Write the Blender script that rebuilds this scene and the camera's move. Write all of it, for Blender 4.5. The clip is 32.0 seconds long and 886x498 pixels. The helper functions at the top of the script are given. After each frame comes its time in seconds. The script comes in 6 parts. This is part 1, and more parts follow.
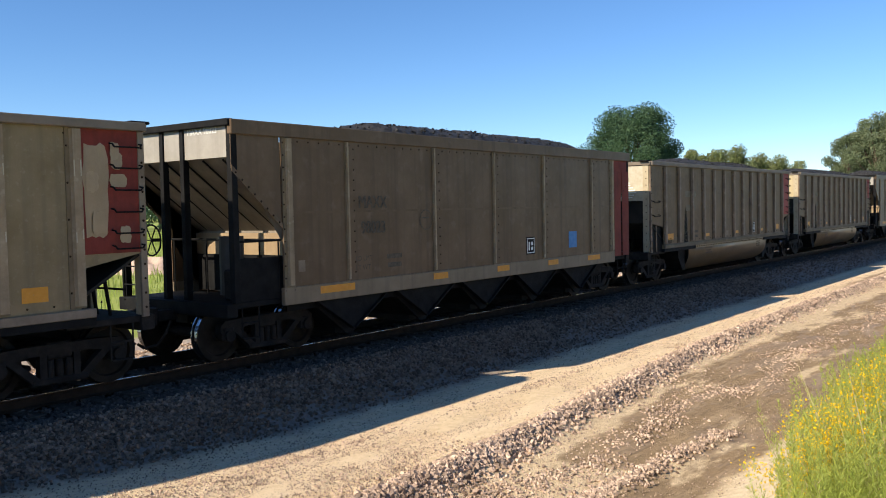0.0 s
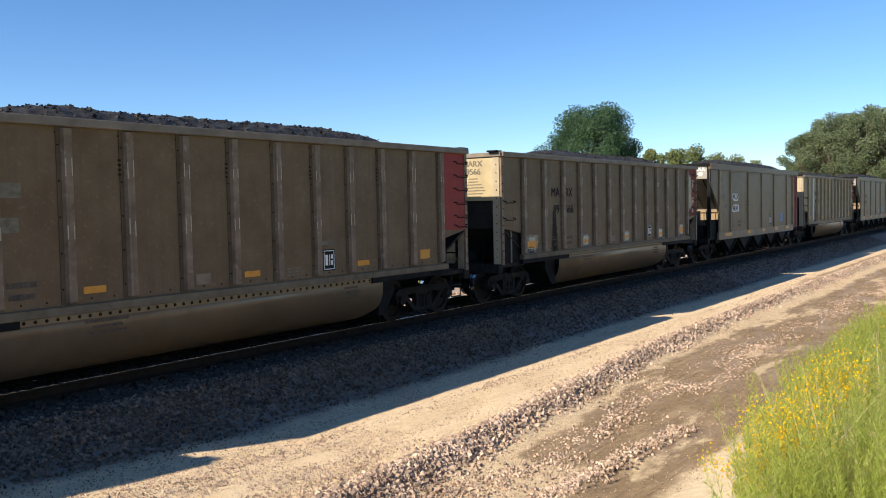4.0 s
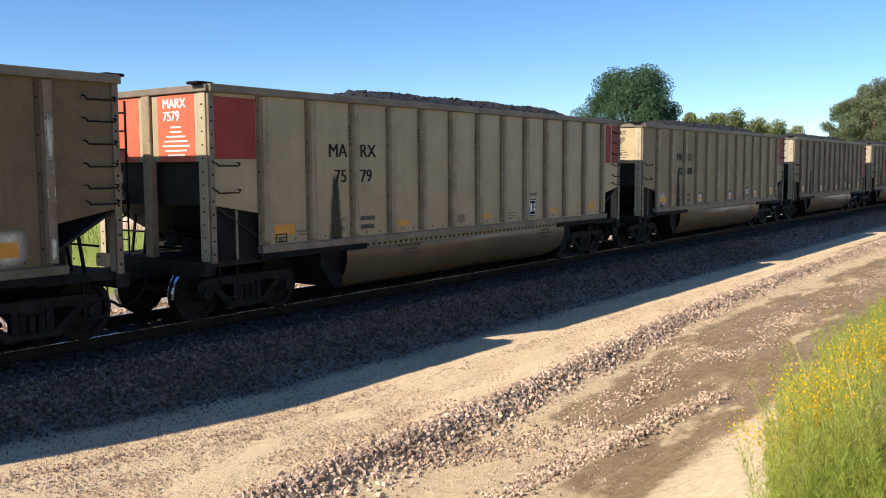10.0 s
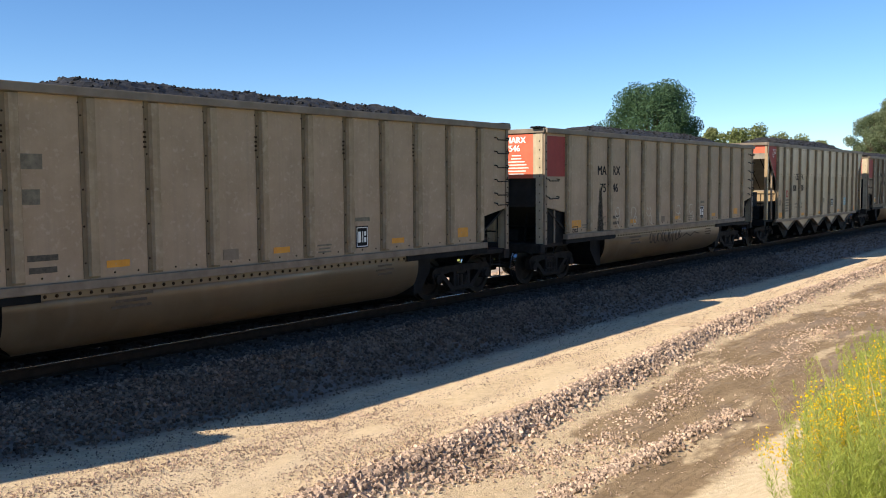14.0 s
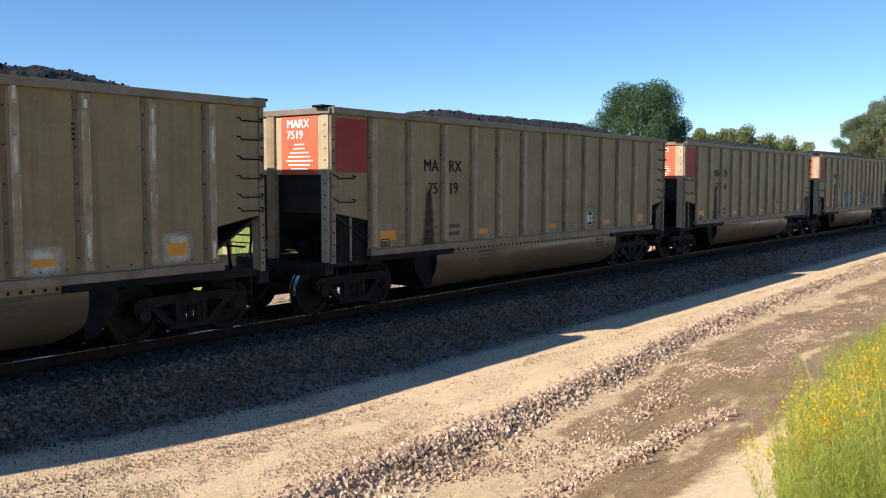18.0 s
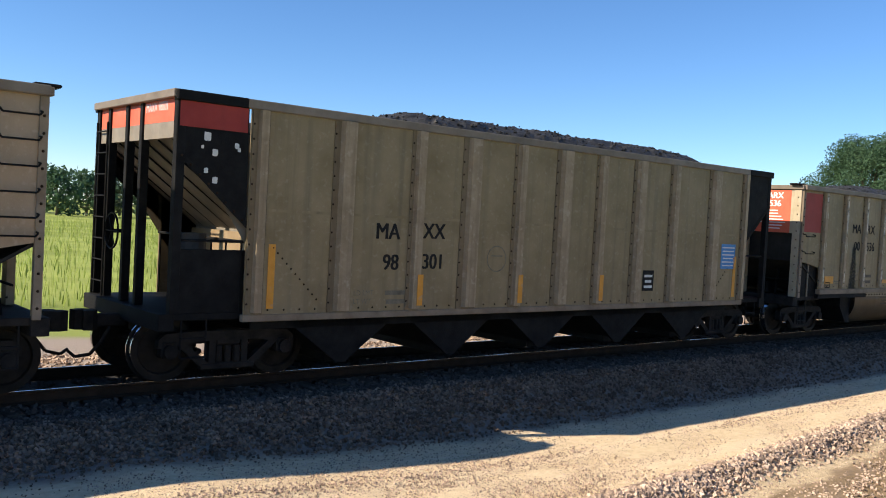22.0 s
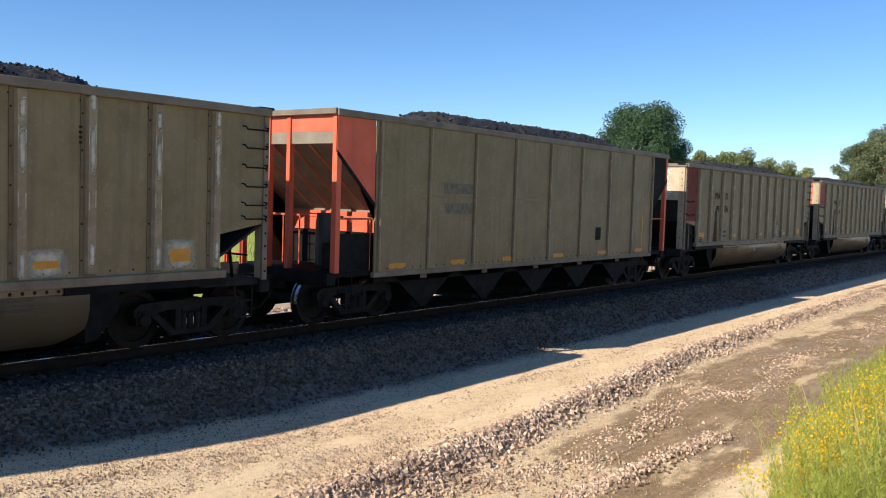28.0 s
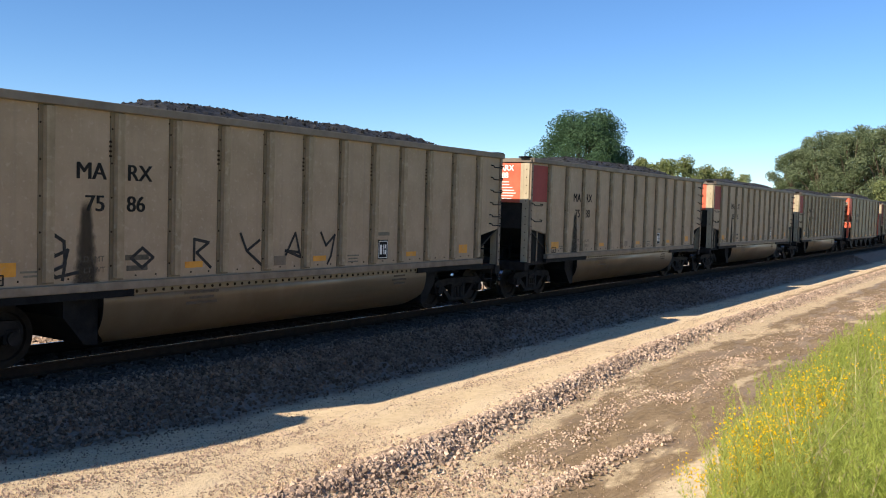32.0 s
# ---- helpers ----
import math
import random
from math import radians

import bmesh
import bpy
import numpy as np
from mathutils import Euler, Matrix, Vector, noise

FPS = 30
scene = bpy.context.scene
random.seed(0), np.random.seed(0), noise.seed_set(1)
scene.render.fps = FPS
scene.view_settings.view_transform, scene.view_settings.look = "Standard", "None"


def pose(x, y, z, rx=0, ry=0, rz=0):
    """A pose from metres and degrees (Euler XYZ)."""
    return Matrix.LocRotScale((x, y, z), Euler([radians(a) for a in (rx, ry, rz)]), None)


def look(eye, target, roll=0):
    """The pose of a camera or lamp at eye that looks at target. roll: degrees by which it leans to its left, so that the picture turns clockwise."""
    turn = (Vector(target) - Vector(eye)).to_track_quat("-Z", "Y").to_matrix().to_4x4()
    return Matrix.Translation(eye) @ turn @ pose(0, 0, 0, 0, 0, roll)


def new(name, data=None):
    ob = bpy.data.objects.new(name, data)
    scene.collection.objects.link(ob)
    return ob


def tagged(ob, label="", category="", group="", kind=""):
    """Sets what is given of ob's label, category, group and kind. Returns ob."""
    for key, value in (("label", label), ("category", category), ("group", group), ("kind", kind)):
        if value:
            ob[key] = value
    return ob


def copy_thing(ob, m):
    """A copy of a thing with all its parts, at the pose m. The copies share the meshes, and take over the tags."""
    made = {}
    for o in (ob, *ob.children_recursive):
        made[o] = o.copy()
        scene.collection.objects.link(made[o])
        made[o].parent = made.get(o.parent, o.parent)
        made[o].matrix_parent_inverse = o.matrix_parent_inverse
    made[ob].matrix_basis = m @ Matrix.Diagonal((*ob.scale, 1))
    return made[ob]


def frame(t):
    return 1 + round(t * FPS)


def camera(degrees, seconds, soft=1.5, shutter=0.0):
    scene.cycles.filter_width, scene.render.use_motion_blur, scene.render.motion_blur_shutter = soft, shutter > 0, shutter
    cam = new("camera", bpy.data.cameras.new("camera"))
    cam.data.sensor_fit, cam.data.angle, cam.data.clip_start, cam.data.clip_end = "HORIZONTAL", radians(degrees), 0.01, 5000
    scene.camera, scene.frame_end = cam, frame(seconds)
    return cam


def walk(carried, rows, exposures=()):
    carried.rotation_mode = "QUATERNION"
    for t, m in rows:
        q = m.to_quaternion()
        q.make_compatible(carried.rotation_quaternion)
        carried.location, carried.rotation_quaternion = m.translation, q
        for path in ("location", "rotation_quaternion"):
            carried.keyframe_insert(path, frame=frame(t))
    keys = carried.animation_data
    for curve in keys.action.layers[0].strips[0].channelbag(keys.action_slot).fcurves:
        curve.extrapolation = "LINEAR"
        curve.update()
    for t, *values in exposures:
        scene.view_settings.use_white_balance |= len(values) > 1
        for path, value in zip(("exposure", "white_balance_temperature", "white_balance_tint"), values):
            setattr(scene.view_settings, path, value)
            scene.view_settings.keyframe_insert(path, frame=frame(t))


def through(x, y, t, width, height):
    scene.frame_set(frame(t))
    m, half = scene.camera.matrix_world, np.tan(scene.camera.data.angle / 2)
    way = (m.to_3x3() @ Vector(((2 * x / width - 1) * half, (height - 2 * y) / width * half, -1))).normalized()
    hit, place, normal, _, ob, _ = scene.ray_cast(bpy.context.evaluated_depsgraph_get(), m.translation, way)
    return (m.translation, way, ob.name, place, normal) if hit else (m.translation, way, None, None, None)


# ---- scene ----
# The eye stands on a weedy bank beside a double-wide right of way; x runs along the track, y across it, rail tops lie at z = 0.
EYE = Vector((0.0, -12.81, 2.49))
cam = camera(53.05, 32.0, soft=1.0)
TURNS = (
    (0, -52.99, -2.58, -1.18),
    (0.5, -53.02, -2.53, -1.10),
    (1, -53.04, -2.47, -1.18),
    (1.5, -52.95, -2.37, -1.13),
    (2, -52.36, -2.29, -0.95),
    (2.5, -52.22, -2.35, -0.87),
    (3, -52.55, -2.47, -0.94),
    (3.5, -54.83, -2.20, -1.19),
    (5.5, -56.01, -3.90, -0.73),
    (6, -56.01, -3.96, -0.81),
    (6.5, -55.98, -4.00, -0.78),
    (7, -55.75, -4.02, -0.78),
    (7.5, -55.59, -4.10, -0.72),
    (8, -55.39, -4.08, -0.65),
    (8.5, -55.04, -4.18, -0.47),
    (9, -54.24, -4.64, -0.23),
    (10, -53.24, -5.18, -0.29),
    (10.5, -52.89, -5.28, -0.23),
    (11, -52.72, -5.25, -0.03),
    (11.5, -52.55, -5.14, 0.07),
    (12, -52.53, -5.03, 0.05),
    (12.5, -52.44, -5.04, 0.01),
    (13, -52.06, -4.72, -0.29),
    (13.5, -51.88, -4.38, -0.34),
    (15.5, -52.33, -3.81, -0.36),
    (16, -52.45, -3.84, -0.34),
    (16.5, -52.62, -3.91, -0.12),
    (17, -52.70, -4.08, -0.05),
    (17.5, -52.65, -4.18, 0.05),
    (18, -52.67, -4.31, 0.14),
    (18.5, -52.64, -4.36, 0.20),
    (19, -52.59, -4.41, 0.29),
    (19.5, -52.61, -4.47, 0.48),
    (20, -52.10, -4.55, 0.51),
    (20.5, -46.88, -4.34, -0.18),
    (21, -38.91, -3.44, 0.21),
    (21.5, -38.57, -3.21, 2.46),
    (22, -39.78, -1.93, 3.12),
    (22.5, -40.01, -1.49, 2.97),
    (23, -40.74, -1.32, 2.85),
    (23.5, -40.57, -1.62, 2.84),
    (24, -40.15, -1.69, 2.86),
    (24.5, -40.07, -1.95, 2.58),
    (25, -40.23, -2.36, 2.48),
    (25.5, -40.89, -2.58, 2.74),
    (26, -41.86, -2.46, 2.73),
    (26.5, -42.25, -2.50, 2.71),
    (28.5, -55.96, -3.58, 1.56),
    (29, -57.10, -3.60, 1.50),
    (29.5, -56.94, -3.53, 2.04),
    (30, -56.77, -3.43, 2.03),
    (30.5, -57.01, -3.43, 1.99),
    (31, -56.88, -3.58, 1.91),
    (31.5, -56.49, -3.23, 1.78),
    (32, -56.33, -2.83, 1.75),
)
# a small step towards the track and back: seconds, metres
SWAY = ((0, 0, 0, 0), (23.2, 0, 0, 0), (24, 0.112, 0.090, -0.025), (25, 0.198, 0.150, -0.044), (26, 0.254, 0.201, -0.061), (26.5, 0.250, 0.200, -0.060), (28.5, 0, 0, 0), (32, 0, 0, 0))


def stand(t):
    return EYE + Vector([float(np.interp(t, [r[0] for r in SWAY], [r[k] for r in SWAY])) for k in (1, 2, 3)])


# the clip's camera opens up a little while it looks across the line
LIGHTER = ((0, 0.72), (20.5, 0.70), (21.2, 0.72), (22.2, 0.84), (23, 0.94), (26.3, 0.96), (28.5, 0.67), (32, 0.70))
walk(cam, [(t, pose(*stand(t), 90 + pitch, 0, yaw) @ pose(0, 0, 0, 0, 0, roll)) for t, yaw, pitch, roll in TURNS], LIGHTER)

# ---- light: low morning sun from behind the train, clear sky ----
SUN_WAY = Vector((6.2, -2.6, -4.5)).normalized()
scene.view_settings.exposure = 0.72
world = bpy.data.worlds.new("sky")
scene.world = world
world.use_nodes = True
wn = world.node_tree.nodes
sky = wn.new("ShaderNodeTexSky")
sky.sky_type = "NISHITA"
sky.sun_disc = False
sky.sun_elevation = radians(33.8)
sky.sun_rotation = radians(292.8)
sky.altitude = 2200
sky.air_density, sky.dust_density, sky.ozone_density = 1.0, 0.1, 4.0
wn["Background"].inputs["Strength"].default_value = 0.100
deeper = wn.new("ShaderNodeHueSaturation")
deeper.inputs["Saturation"].default_value = 1.12
world.node_tree.links.new(sky.outputs[0], deeper.inputs["Color"])
bluer = wn.new("ShaderNodeMixRGB")
bluer.blend_type = "MULTIPLY"
bluer.inputs[0].default_value = 1.0
bluer.inputs[2].default_value = (0.955, 0.980, 1.025, 1)
world.node_tree.links.new(deeper.outputs[0], bluer.inputs[1])
world.node_tree.links.new(bluer.outputs[0], wn["Background"].inputs["Color"])
sun = new("sun", bpy.data.lights.new("sun", "SUN"))
sun.data.energy, sun.data.angle, sun.data.color = 5.0, radians(0.53), (1.0, 0.88, 0.70)
sun.matrix_world = look(-SUN_WAY * 60, (0, 0, 0))


# ---- materials ----
def material(name, low, high, scale=3.0, rough=0.7, metal=0.0, bump=0.2, bump_scale=60.0, stretch=(1, 1, 1), speck=None,
             streak=None, per_object=True, gloss=None):
    """Two tones mixed by noise at two sizes, fine relief, and, where given, specks and upright streaks of a third tone."""
    m = bpy.data.materials.new(name)
    m.use_nodes = True
    nt = m.node_tree
    n, l = nt.nodes, nt.links
    bsdf = n["Principled BSDF"]
    coord = n.new("ShaderNodeTexCoord")
    mapping = n.new("ShaderNodeMapping")
    mapping.inputs["Scale"].default_value = stretch
    l.new(coord.outputs["Object"], mapping.inputs["Vector"])
    if per_object:
        info = n.new("ShaderNodeObjectInfo")
        mul = n.new("ShaderNodeMath")
        mul.operation = "MULTIPLY"
        mul.inputs[1].default_value = 57.0
        l.new(info.outputs["Random"], mul.inputs[0])
        l.new(mul.outputs[0], mapping.inputs["Location"])
    big = n.new("ShaderNodeTexNoise")
    big.inputs["Scale"].default_value, big.inputs["Detail"].default_value, big.inputs["Roughness"].default_value = scale, 6, 0.65
    l.new(mapping.outputs[0], big.inputs["Vector"])
    ramp = n.new("ShaderNodeValToRGB")
    ramp.color_ramp.elements[0].position, ramp.color_ramp.elements[1].position = 0.32, 0.68
    ramp.color_ramp.elements[0].color, ramp.color_ramp.elements[1].color = (*low, 1), (*high, 1)
    l.new(big.outputs["Fac"], ramp.inputs[0])
    colour = ramp.outputs[0]
    if streak:
        tone, amount, across = streak
        sm = n.new("ShaderNodeMapping")
        sm.inputs["Scale"].default_value = (across, across, 0.25)
        l.new(mapping.outputs[0], sm.inputs["Vector"])
        sn = n.new("ShaderNodeTexNoise")
        sn.inputs["Scale"].default_value, sn.inputs["Detail"].default_value = 1.0, 4
        l.new(sm.outputs[0], sn.inputs["Vector"])
        sr = n.new("ShaderNodeMapRange")
        sr.inputs["From Min"].default_value, sr.inputs["From Max"].default_value = 0.5, 0.75
        sr.inputs["To Max"].default_value = amount
        l.new(sn.outputs["Fac"], sr.inputs[0])
        mix = n.new("ShaderNodeMixRGB")
        mix.inputs[2].default_value = (*tone, 1)
        l.new(sr.outputs[0], mix.inputs[0])
        l.new(colour, mix.inputs[1])
        colour = mix.outputs[0]
    if speck:
        tone, size, amount = speck
        vo = n.new("ShaderNodeTexNoise")
        vo.inputs["Scale"].default_value, vo.inputs["Detail"].default_value = size, 3
        l.new(mapping.outputs[0], vo.inputs["Vector"])
        vr = n.new("ShaderNodeMapRange")
        vr.inputs["From Min"].default_value, vr.inputs["From Max"].default_value = 0.58, 0.72
        vr.inputs["To Max"].default_value = amount
        l.new(vo.outputs["Fac"], vr.inputs[0])
        mix = n.new("ShaderNodeMixRGB")
        mix.inputs[2].default_value = (*tone, 1)
        l.new(vr.outputs[0], mix.inputs[0])
        l.new(colour, mix.inputs[1])
        colour = mix.outputs[0]
    l.new(colour, bsdf.inputs["Base Color"])
    bsdf.inputs["Roughness"].default_value, bsdf.inputs["Metallic"].default_value = rough, metal
    bsdf.inputs["Specular IOR Level"].default_value = gloss if gloss is not None else 0.22 if high[0] > 0.05 else 0.06
    if bump:
        fine = n.new("ShaderNodeTexNoise")
        fine.inputs["Scale"].default_value, fine.inputs["Detail"].default_value = bump_scale, 5
        l.new(mapping.outputs[0], fine.inputs["Vector"])
        b = n.new("ShaderNodeBump")
        b.inputs["Strength"].default_value, b.inputs["Distance"].default_value = bump, 0.02
        l.new(fine.outputs["Fac"], b.inputs["Height"])
        l.new(b.outputs[0], bsdf.inputs["Normal"])
    return m


def per_island(m, spread):
    """Vary a material's tone from loose piece to loose piece."""
    nt = m.node_tree
    n, l = nt.nodes, nt.links
    bsdf = n["Principled BSDF"]
    old = bsdf.inputs["Base Color"].links[0].from_socket
    geo = n.new("ShaderNodeNewGeometry")
    hsv = n.new("ShaderNodeHueSaturation")
    mr = n.new("ShaderNodeMapRange")
    mr.inputs["To Min"].default_value, mr.inputs["To Max"].default_value = 1 - spread, 1 + spread
    l.new(geo.outputs["Random Per Island"], mr.inputs[0])
    l.new(mr.outputs[0], hsv.inputs["Value"])
    l.new(old, hsv.inputs["Color"])
    l.new(hsv.outputs[0], bsdf.inputs["Base Color"])
    return m


TAN = material("dusty_tan_paint", (0.199, 0.150, 0.084), (0.266, 0.207, 0.125), 1.6, 0.50, 0.12, 0.10, 45, streak=((0.138, 0.113, 0.077), 0.55, 9.0), speck=((0.367, 0.326, 0.247), 14, 0.25), gloss=0.08)
TANDARK = material("sooty_tan_paint", (0.125, 0.084, 0.049), (0.174, 0.123, 0.076), 1.6, 0.50, 0.12, 0.10, 45, streak=((0.099, 0.078, 0.056), 0.5, 9.0), speck=((0.275, 0.224, 0.177), 14, 0.2), gloss=0.08)
TANPALE = material("clean_tan_paint", (0.292, 0.215, 0.144), (0.374, 0.279, 0.194), 1.6, 0.50, 0.12, 0.10, 45, streak=((0.264, 0.204, 0.148), 0.5, 9.0), speck=((0.555, 0.450, 0.372), 14, 0.25), gloss=0.08)
# end sheet tone holds soot plus the shadow of the car ahead
SOOTSHADE = material("sooty_shaded_end_sheet", (0.018, 0.017, 0.017), (0.036, 0.034, 0.031), 2.0, 0.6, 0.1, 0.15, 40)
POST = material("worn_aluminium_post", (0.235, 0.175, 0.111), (0.351, 0.272, 0.182), 3.0, 0.55, 0.1, 0.1, 60, streak=((0.149, 0.111, 0.070), 0.5, 12.0), speck=((0.455, 0.380, 0.288), 9, 0.4), gloss=0.10)
FLANGE = material("dull_post_flange", (0.142, 0.108, 0.068), (0.205, 0.157, 0.102), 3.0, 0.6, 0.1, 0.1, 60, streak=((0.096, 0.070, 0.048), 0.5, 12.0), gloss=0.10)
POSTDARK = material("grimy_aluminium_post", (0.147, 0.105, 0.072), (0.250, 0.186, 0.136), 3.0, 0.55, 0.1, 0.1, 60, streak=((0.098, 0.069, 0.051), 0.5, 12.0), speck=((0.371, 0.296, 0.249), 9, 0.4), gloss=0.10)
FLANGEDARK = material("grimy_post_flange", (0.083, 0.060, 0.037), (0.122, 0.088, 0.060), 3.0, 0.6, 0.1, 0.1, 60, streak=((0.061, 0.044, 0.031), 0.5, 12.0), gloss=0.10)
SILLDARK = material("grimy_side_sill", (0.111, 0.089, 0.060), (0.178, 0.149, 0.106), 3.0, 0.65, 0.1, 0.1, 50, gloss=0.10)
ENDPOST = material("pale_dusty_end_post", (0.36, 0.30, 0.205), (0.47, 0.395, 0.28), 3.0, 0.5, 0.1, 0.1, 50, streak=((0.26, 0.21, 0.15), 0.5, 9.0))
SILVER = material("bare_aluminium", (0.5, 0.5, 0.47), (0.62, 0.62, 0.6), 6.0, 0.4, 0.5, 0.1, 60)
CHORD = material("grey_aluminium_chord", (0.151, 0.123, 0.095), (0.234, 0.193, 0.155), 2.0, 0.55, 0.1, 0.15, 40, gloss=0.10)
SILL = material("dusty_light_sill", (0.164, 0.125, 0.090), (0.264, 0.210, 0.155), 3.0, 0.65, 0.1, 0.1, 50, gloss=0.10)
TUB = material("tan_belly_plate", (0.136, 0.097, 0.057), (0.181, 0.133, 0.081), 1.1, 0.34, 0.15, 0.06, 30, streak=((0.182, 0.141, 0.098), 0.5, 5.0), gloss=0.45)
BLACK = material("grimy_black_steel", (0.008, 0.008, 0.009), (0.019, 0.019, 0.019), 4.0, 0.7, 0.2, 0.25, 50)
DARK = material("oily_running_gear", (0.015, 0.014, 0.014), (0.037, 0.033, 0.030), 5.0, 0.75, 0.2, 0.3, 40)
RUST = material("dark_rust_steel", (0.021, 0.013, 0.008), (0.045, 0.029, 0.018), 5.0, 0.8, 0.2, 0.3, 50)
WHEEL = material("worn_wheel_steel", (0.012, 0.011, 0.010), (0.03, 0.026, 0.022), 5.0, 0.6, 0.3, 0.1, 30)
TREAD = material("polished_wheel_tread", (0.42, 0.42, 0.42), (0.55, 0.55, 0.55), 5.0, 0.25, 1.0, 0.02, 30)
RED = material("faded_red_paint", (0.239, 0.029, 0.026), (0.305, 0.044, 0.037), 2.0, 0.6, 0.0, 0.08, 40, streak=((0.195, 0.034, 0.029), 0.4, 7.0))
ORANGE = material("orange_red_paint", (0.577, 0.107, 0.058), (0.688, 0.149, 0.084), 2.0, 0.55, 0.0, 0.08, 40, streak=((0.419, 0.093, 0.056), 0.4, 6.0))
OLDRED = material("oxide_red_steel", (0.136, 0.024, 0.017), (0.204, 0.037, 0.027), 3.0, 0.7, 0.0, 0.15, 40, streak=((0.068, 0.020, 0.014), 0.5, 8.0))
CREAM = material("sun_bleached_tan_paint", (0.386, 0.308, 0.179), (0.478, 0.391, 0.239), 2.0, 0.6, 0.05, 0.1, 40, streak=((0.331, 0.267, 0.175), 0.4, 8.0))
OLIVE = material("weathered_grey_tan_paint", (0.114, 0.076, 0.045), (0.161, 0.110, 0.071), 1.2, 0.42, 0.1, 0.10, 40, streak=((0.084, 0.060, 0.042), 0.6, 7.0), speck=((0.230, 0.176, 0.144), 5, 0.18), gloss=0.08)
PALE = material("pale_tan_paint", (0.281, 0.197, 0.112), (0.359, 0.259, 0.156), 1.6, 0.42, 0.1, 0.12, 45, streak=((0.252, 0.185, 0.120), 0.45, 8.0), speck=((0.215, 0.157, 0.103), 7, 0.25), gloss=0.4)
PALEST = material("bleached_upper_paint", (0.357, 0.250, 0.147), (0.447, 0.319, 0.198), 1.6, 0.42, 0.1, 0.12, 45, streak=((0.278, 0.201, 0.131), 0.4, 8.0), gloss=0.4)
BROWN = material("worn_tan_sill_paint", (0.170, 0.129, 0.083), (0.230, 0.180, 0.121), 1.6, 0.55, 0.1, 0.12, 45, streak=((0.104, 0.086, 0.065), 0.5, 8.0))
GREYEND = material("ribbed_grey_sheet", (0.192, 0.167, 0.135), (0.278, 0.243, 0.196), 2.5, 0.6, 0.15, 0.15, 40, streak=((0.192, 0.150, 0.116), 0.5, 7.0))
GREYPALE = material("pale_grey_end_band", (0.27, 0.25, 0.215), (0.35, 0.325, 0.285), 2.5, 0.6, 0.1, 0.12, 40, streak=((0.20, 0.18, 0.15), 0.5, 7.0))
DARKEND = material("grimy_dark_end_sheet", (0.050, 0.048, 0.046), (0.085, 0.080, 0.074), 2.5, 0.6, 0.1, 0.12, 40)
INK = material("black_stencil_paint", (0.012, 0.012, 0.013), (0.03, 0.028, 0.026), 12.0, 0.75, 0.0, 0.05, 60)
FAINT = material("worn_stencil_paint", (0.11, 0.095, 0.07), (0.20, 0.175, 0.13), 10.0, 0.75, 0.0, 0.05, 60)
SPRAYDARK = material("black_spray_paint", (0.02, 0.02, 0.022), (0.05, 0.046, 0.042), 8.0, 0.7, 0.0, 0.03, 60)
SPRAYNAVY = material("navy_spray_paint", (0.02, 0.035, 0.11), (0.04, 0.06, 0.17), 6.0, 0.7, 0.0, 0.03, 60)
SPRAYWHITE = material("white_spray_paint", (0.50, 0.50, 0.48), (0.62, 0.62, 0.6), 6.0, 0.7, 0.0, 0.03, 60)
WHITE = material("white_paint", (0.68, 0.68, 0.66), (0.80, 0.80, 0.78), 8.0, 0.6, 0.0, 0.03, 60)
YELLOW = material("yellow_reflective_sheet", (0.541, 0.230, 0.027), (0.640, 0.297, 0.045), 7.0, 0.5, 0.0, 0.03, 60, speck=((0.369, 0.255, 0.180), 12, 0.5))
CLEAN = material("wiped_pale_patch", (0.375, 0.325, 0.237), (0.525, 0.475, 0.375), 4.0, 0.6, 0.1, 0.05, 60)
BLUE = material("blue_notice_plate", (0.035, 0.17, 0.42), (0.06, 0.22, 0.50), 8.0, 0.5, 0.0, 0.03, 60)
TEAL = material("teal_notice_plate", (0.05, 0.26, 0.33), (0.08, 0.32, 0.40), 8.0, 0.5, 0.0, 0.03, 60)
REDINK = material("red_stencil_paint", (0.30, 0.04, 0.04), (0.38, 0.06, 0.05), 8.0, 0.7, 0.0, 0.03, 60)
COAL = per_island(material("coal", (0.014, 0.014, 0.015), (0.05, 0.049, 0.049), 7.0, 0.5, 0.0, 0.6, 30), 0.5)
RAIL = material("rusty_rail_web", (0.026, 0.017, 0.012), (0.047, 0.031, 0.021), 5.0, 0.8, 0.2, 0.2, 40)
RAILTOP = material("polished_rail_head", (0.5, 0.5, 0.5), (0.62, 0.62, 0.62), 5.0, 0.22, 1.0, 0.02, 30)
TIE = material("tarred_wooden_tie", (0.032, 0.024, 0.019), (0.070, 0.055, 0.041), 4.0, 0.9, 0.0, 0.5, 30, stretch=(1, 0.15, 1))
# stones by the rails: coal dust and the deep shade under the cars, both in the tone
SOOTSHADESTONE = per_island(material("coal_dusted_shaded_ballast", (0.053, 0.042, 0.036), (0.103, 0.082, 0.070), 2.5, 0.9, 0.0, 0.3, 60, per_object=False), 0.40)
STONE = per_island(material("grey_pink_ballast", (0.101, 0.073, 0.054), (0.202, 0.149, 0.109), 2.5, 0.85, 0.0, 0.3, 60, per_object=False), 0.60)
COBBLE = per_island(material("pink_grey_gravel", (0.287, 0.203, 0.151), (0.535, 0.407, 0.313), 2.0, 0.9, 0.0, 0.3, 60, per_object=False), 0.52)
HEAP = material("pink_tan_heap", (0.42, 0.30, 0.23), (0.55, 0.41, 0.32), 3.0, 0.9, 0.0, 0.6, 30)
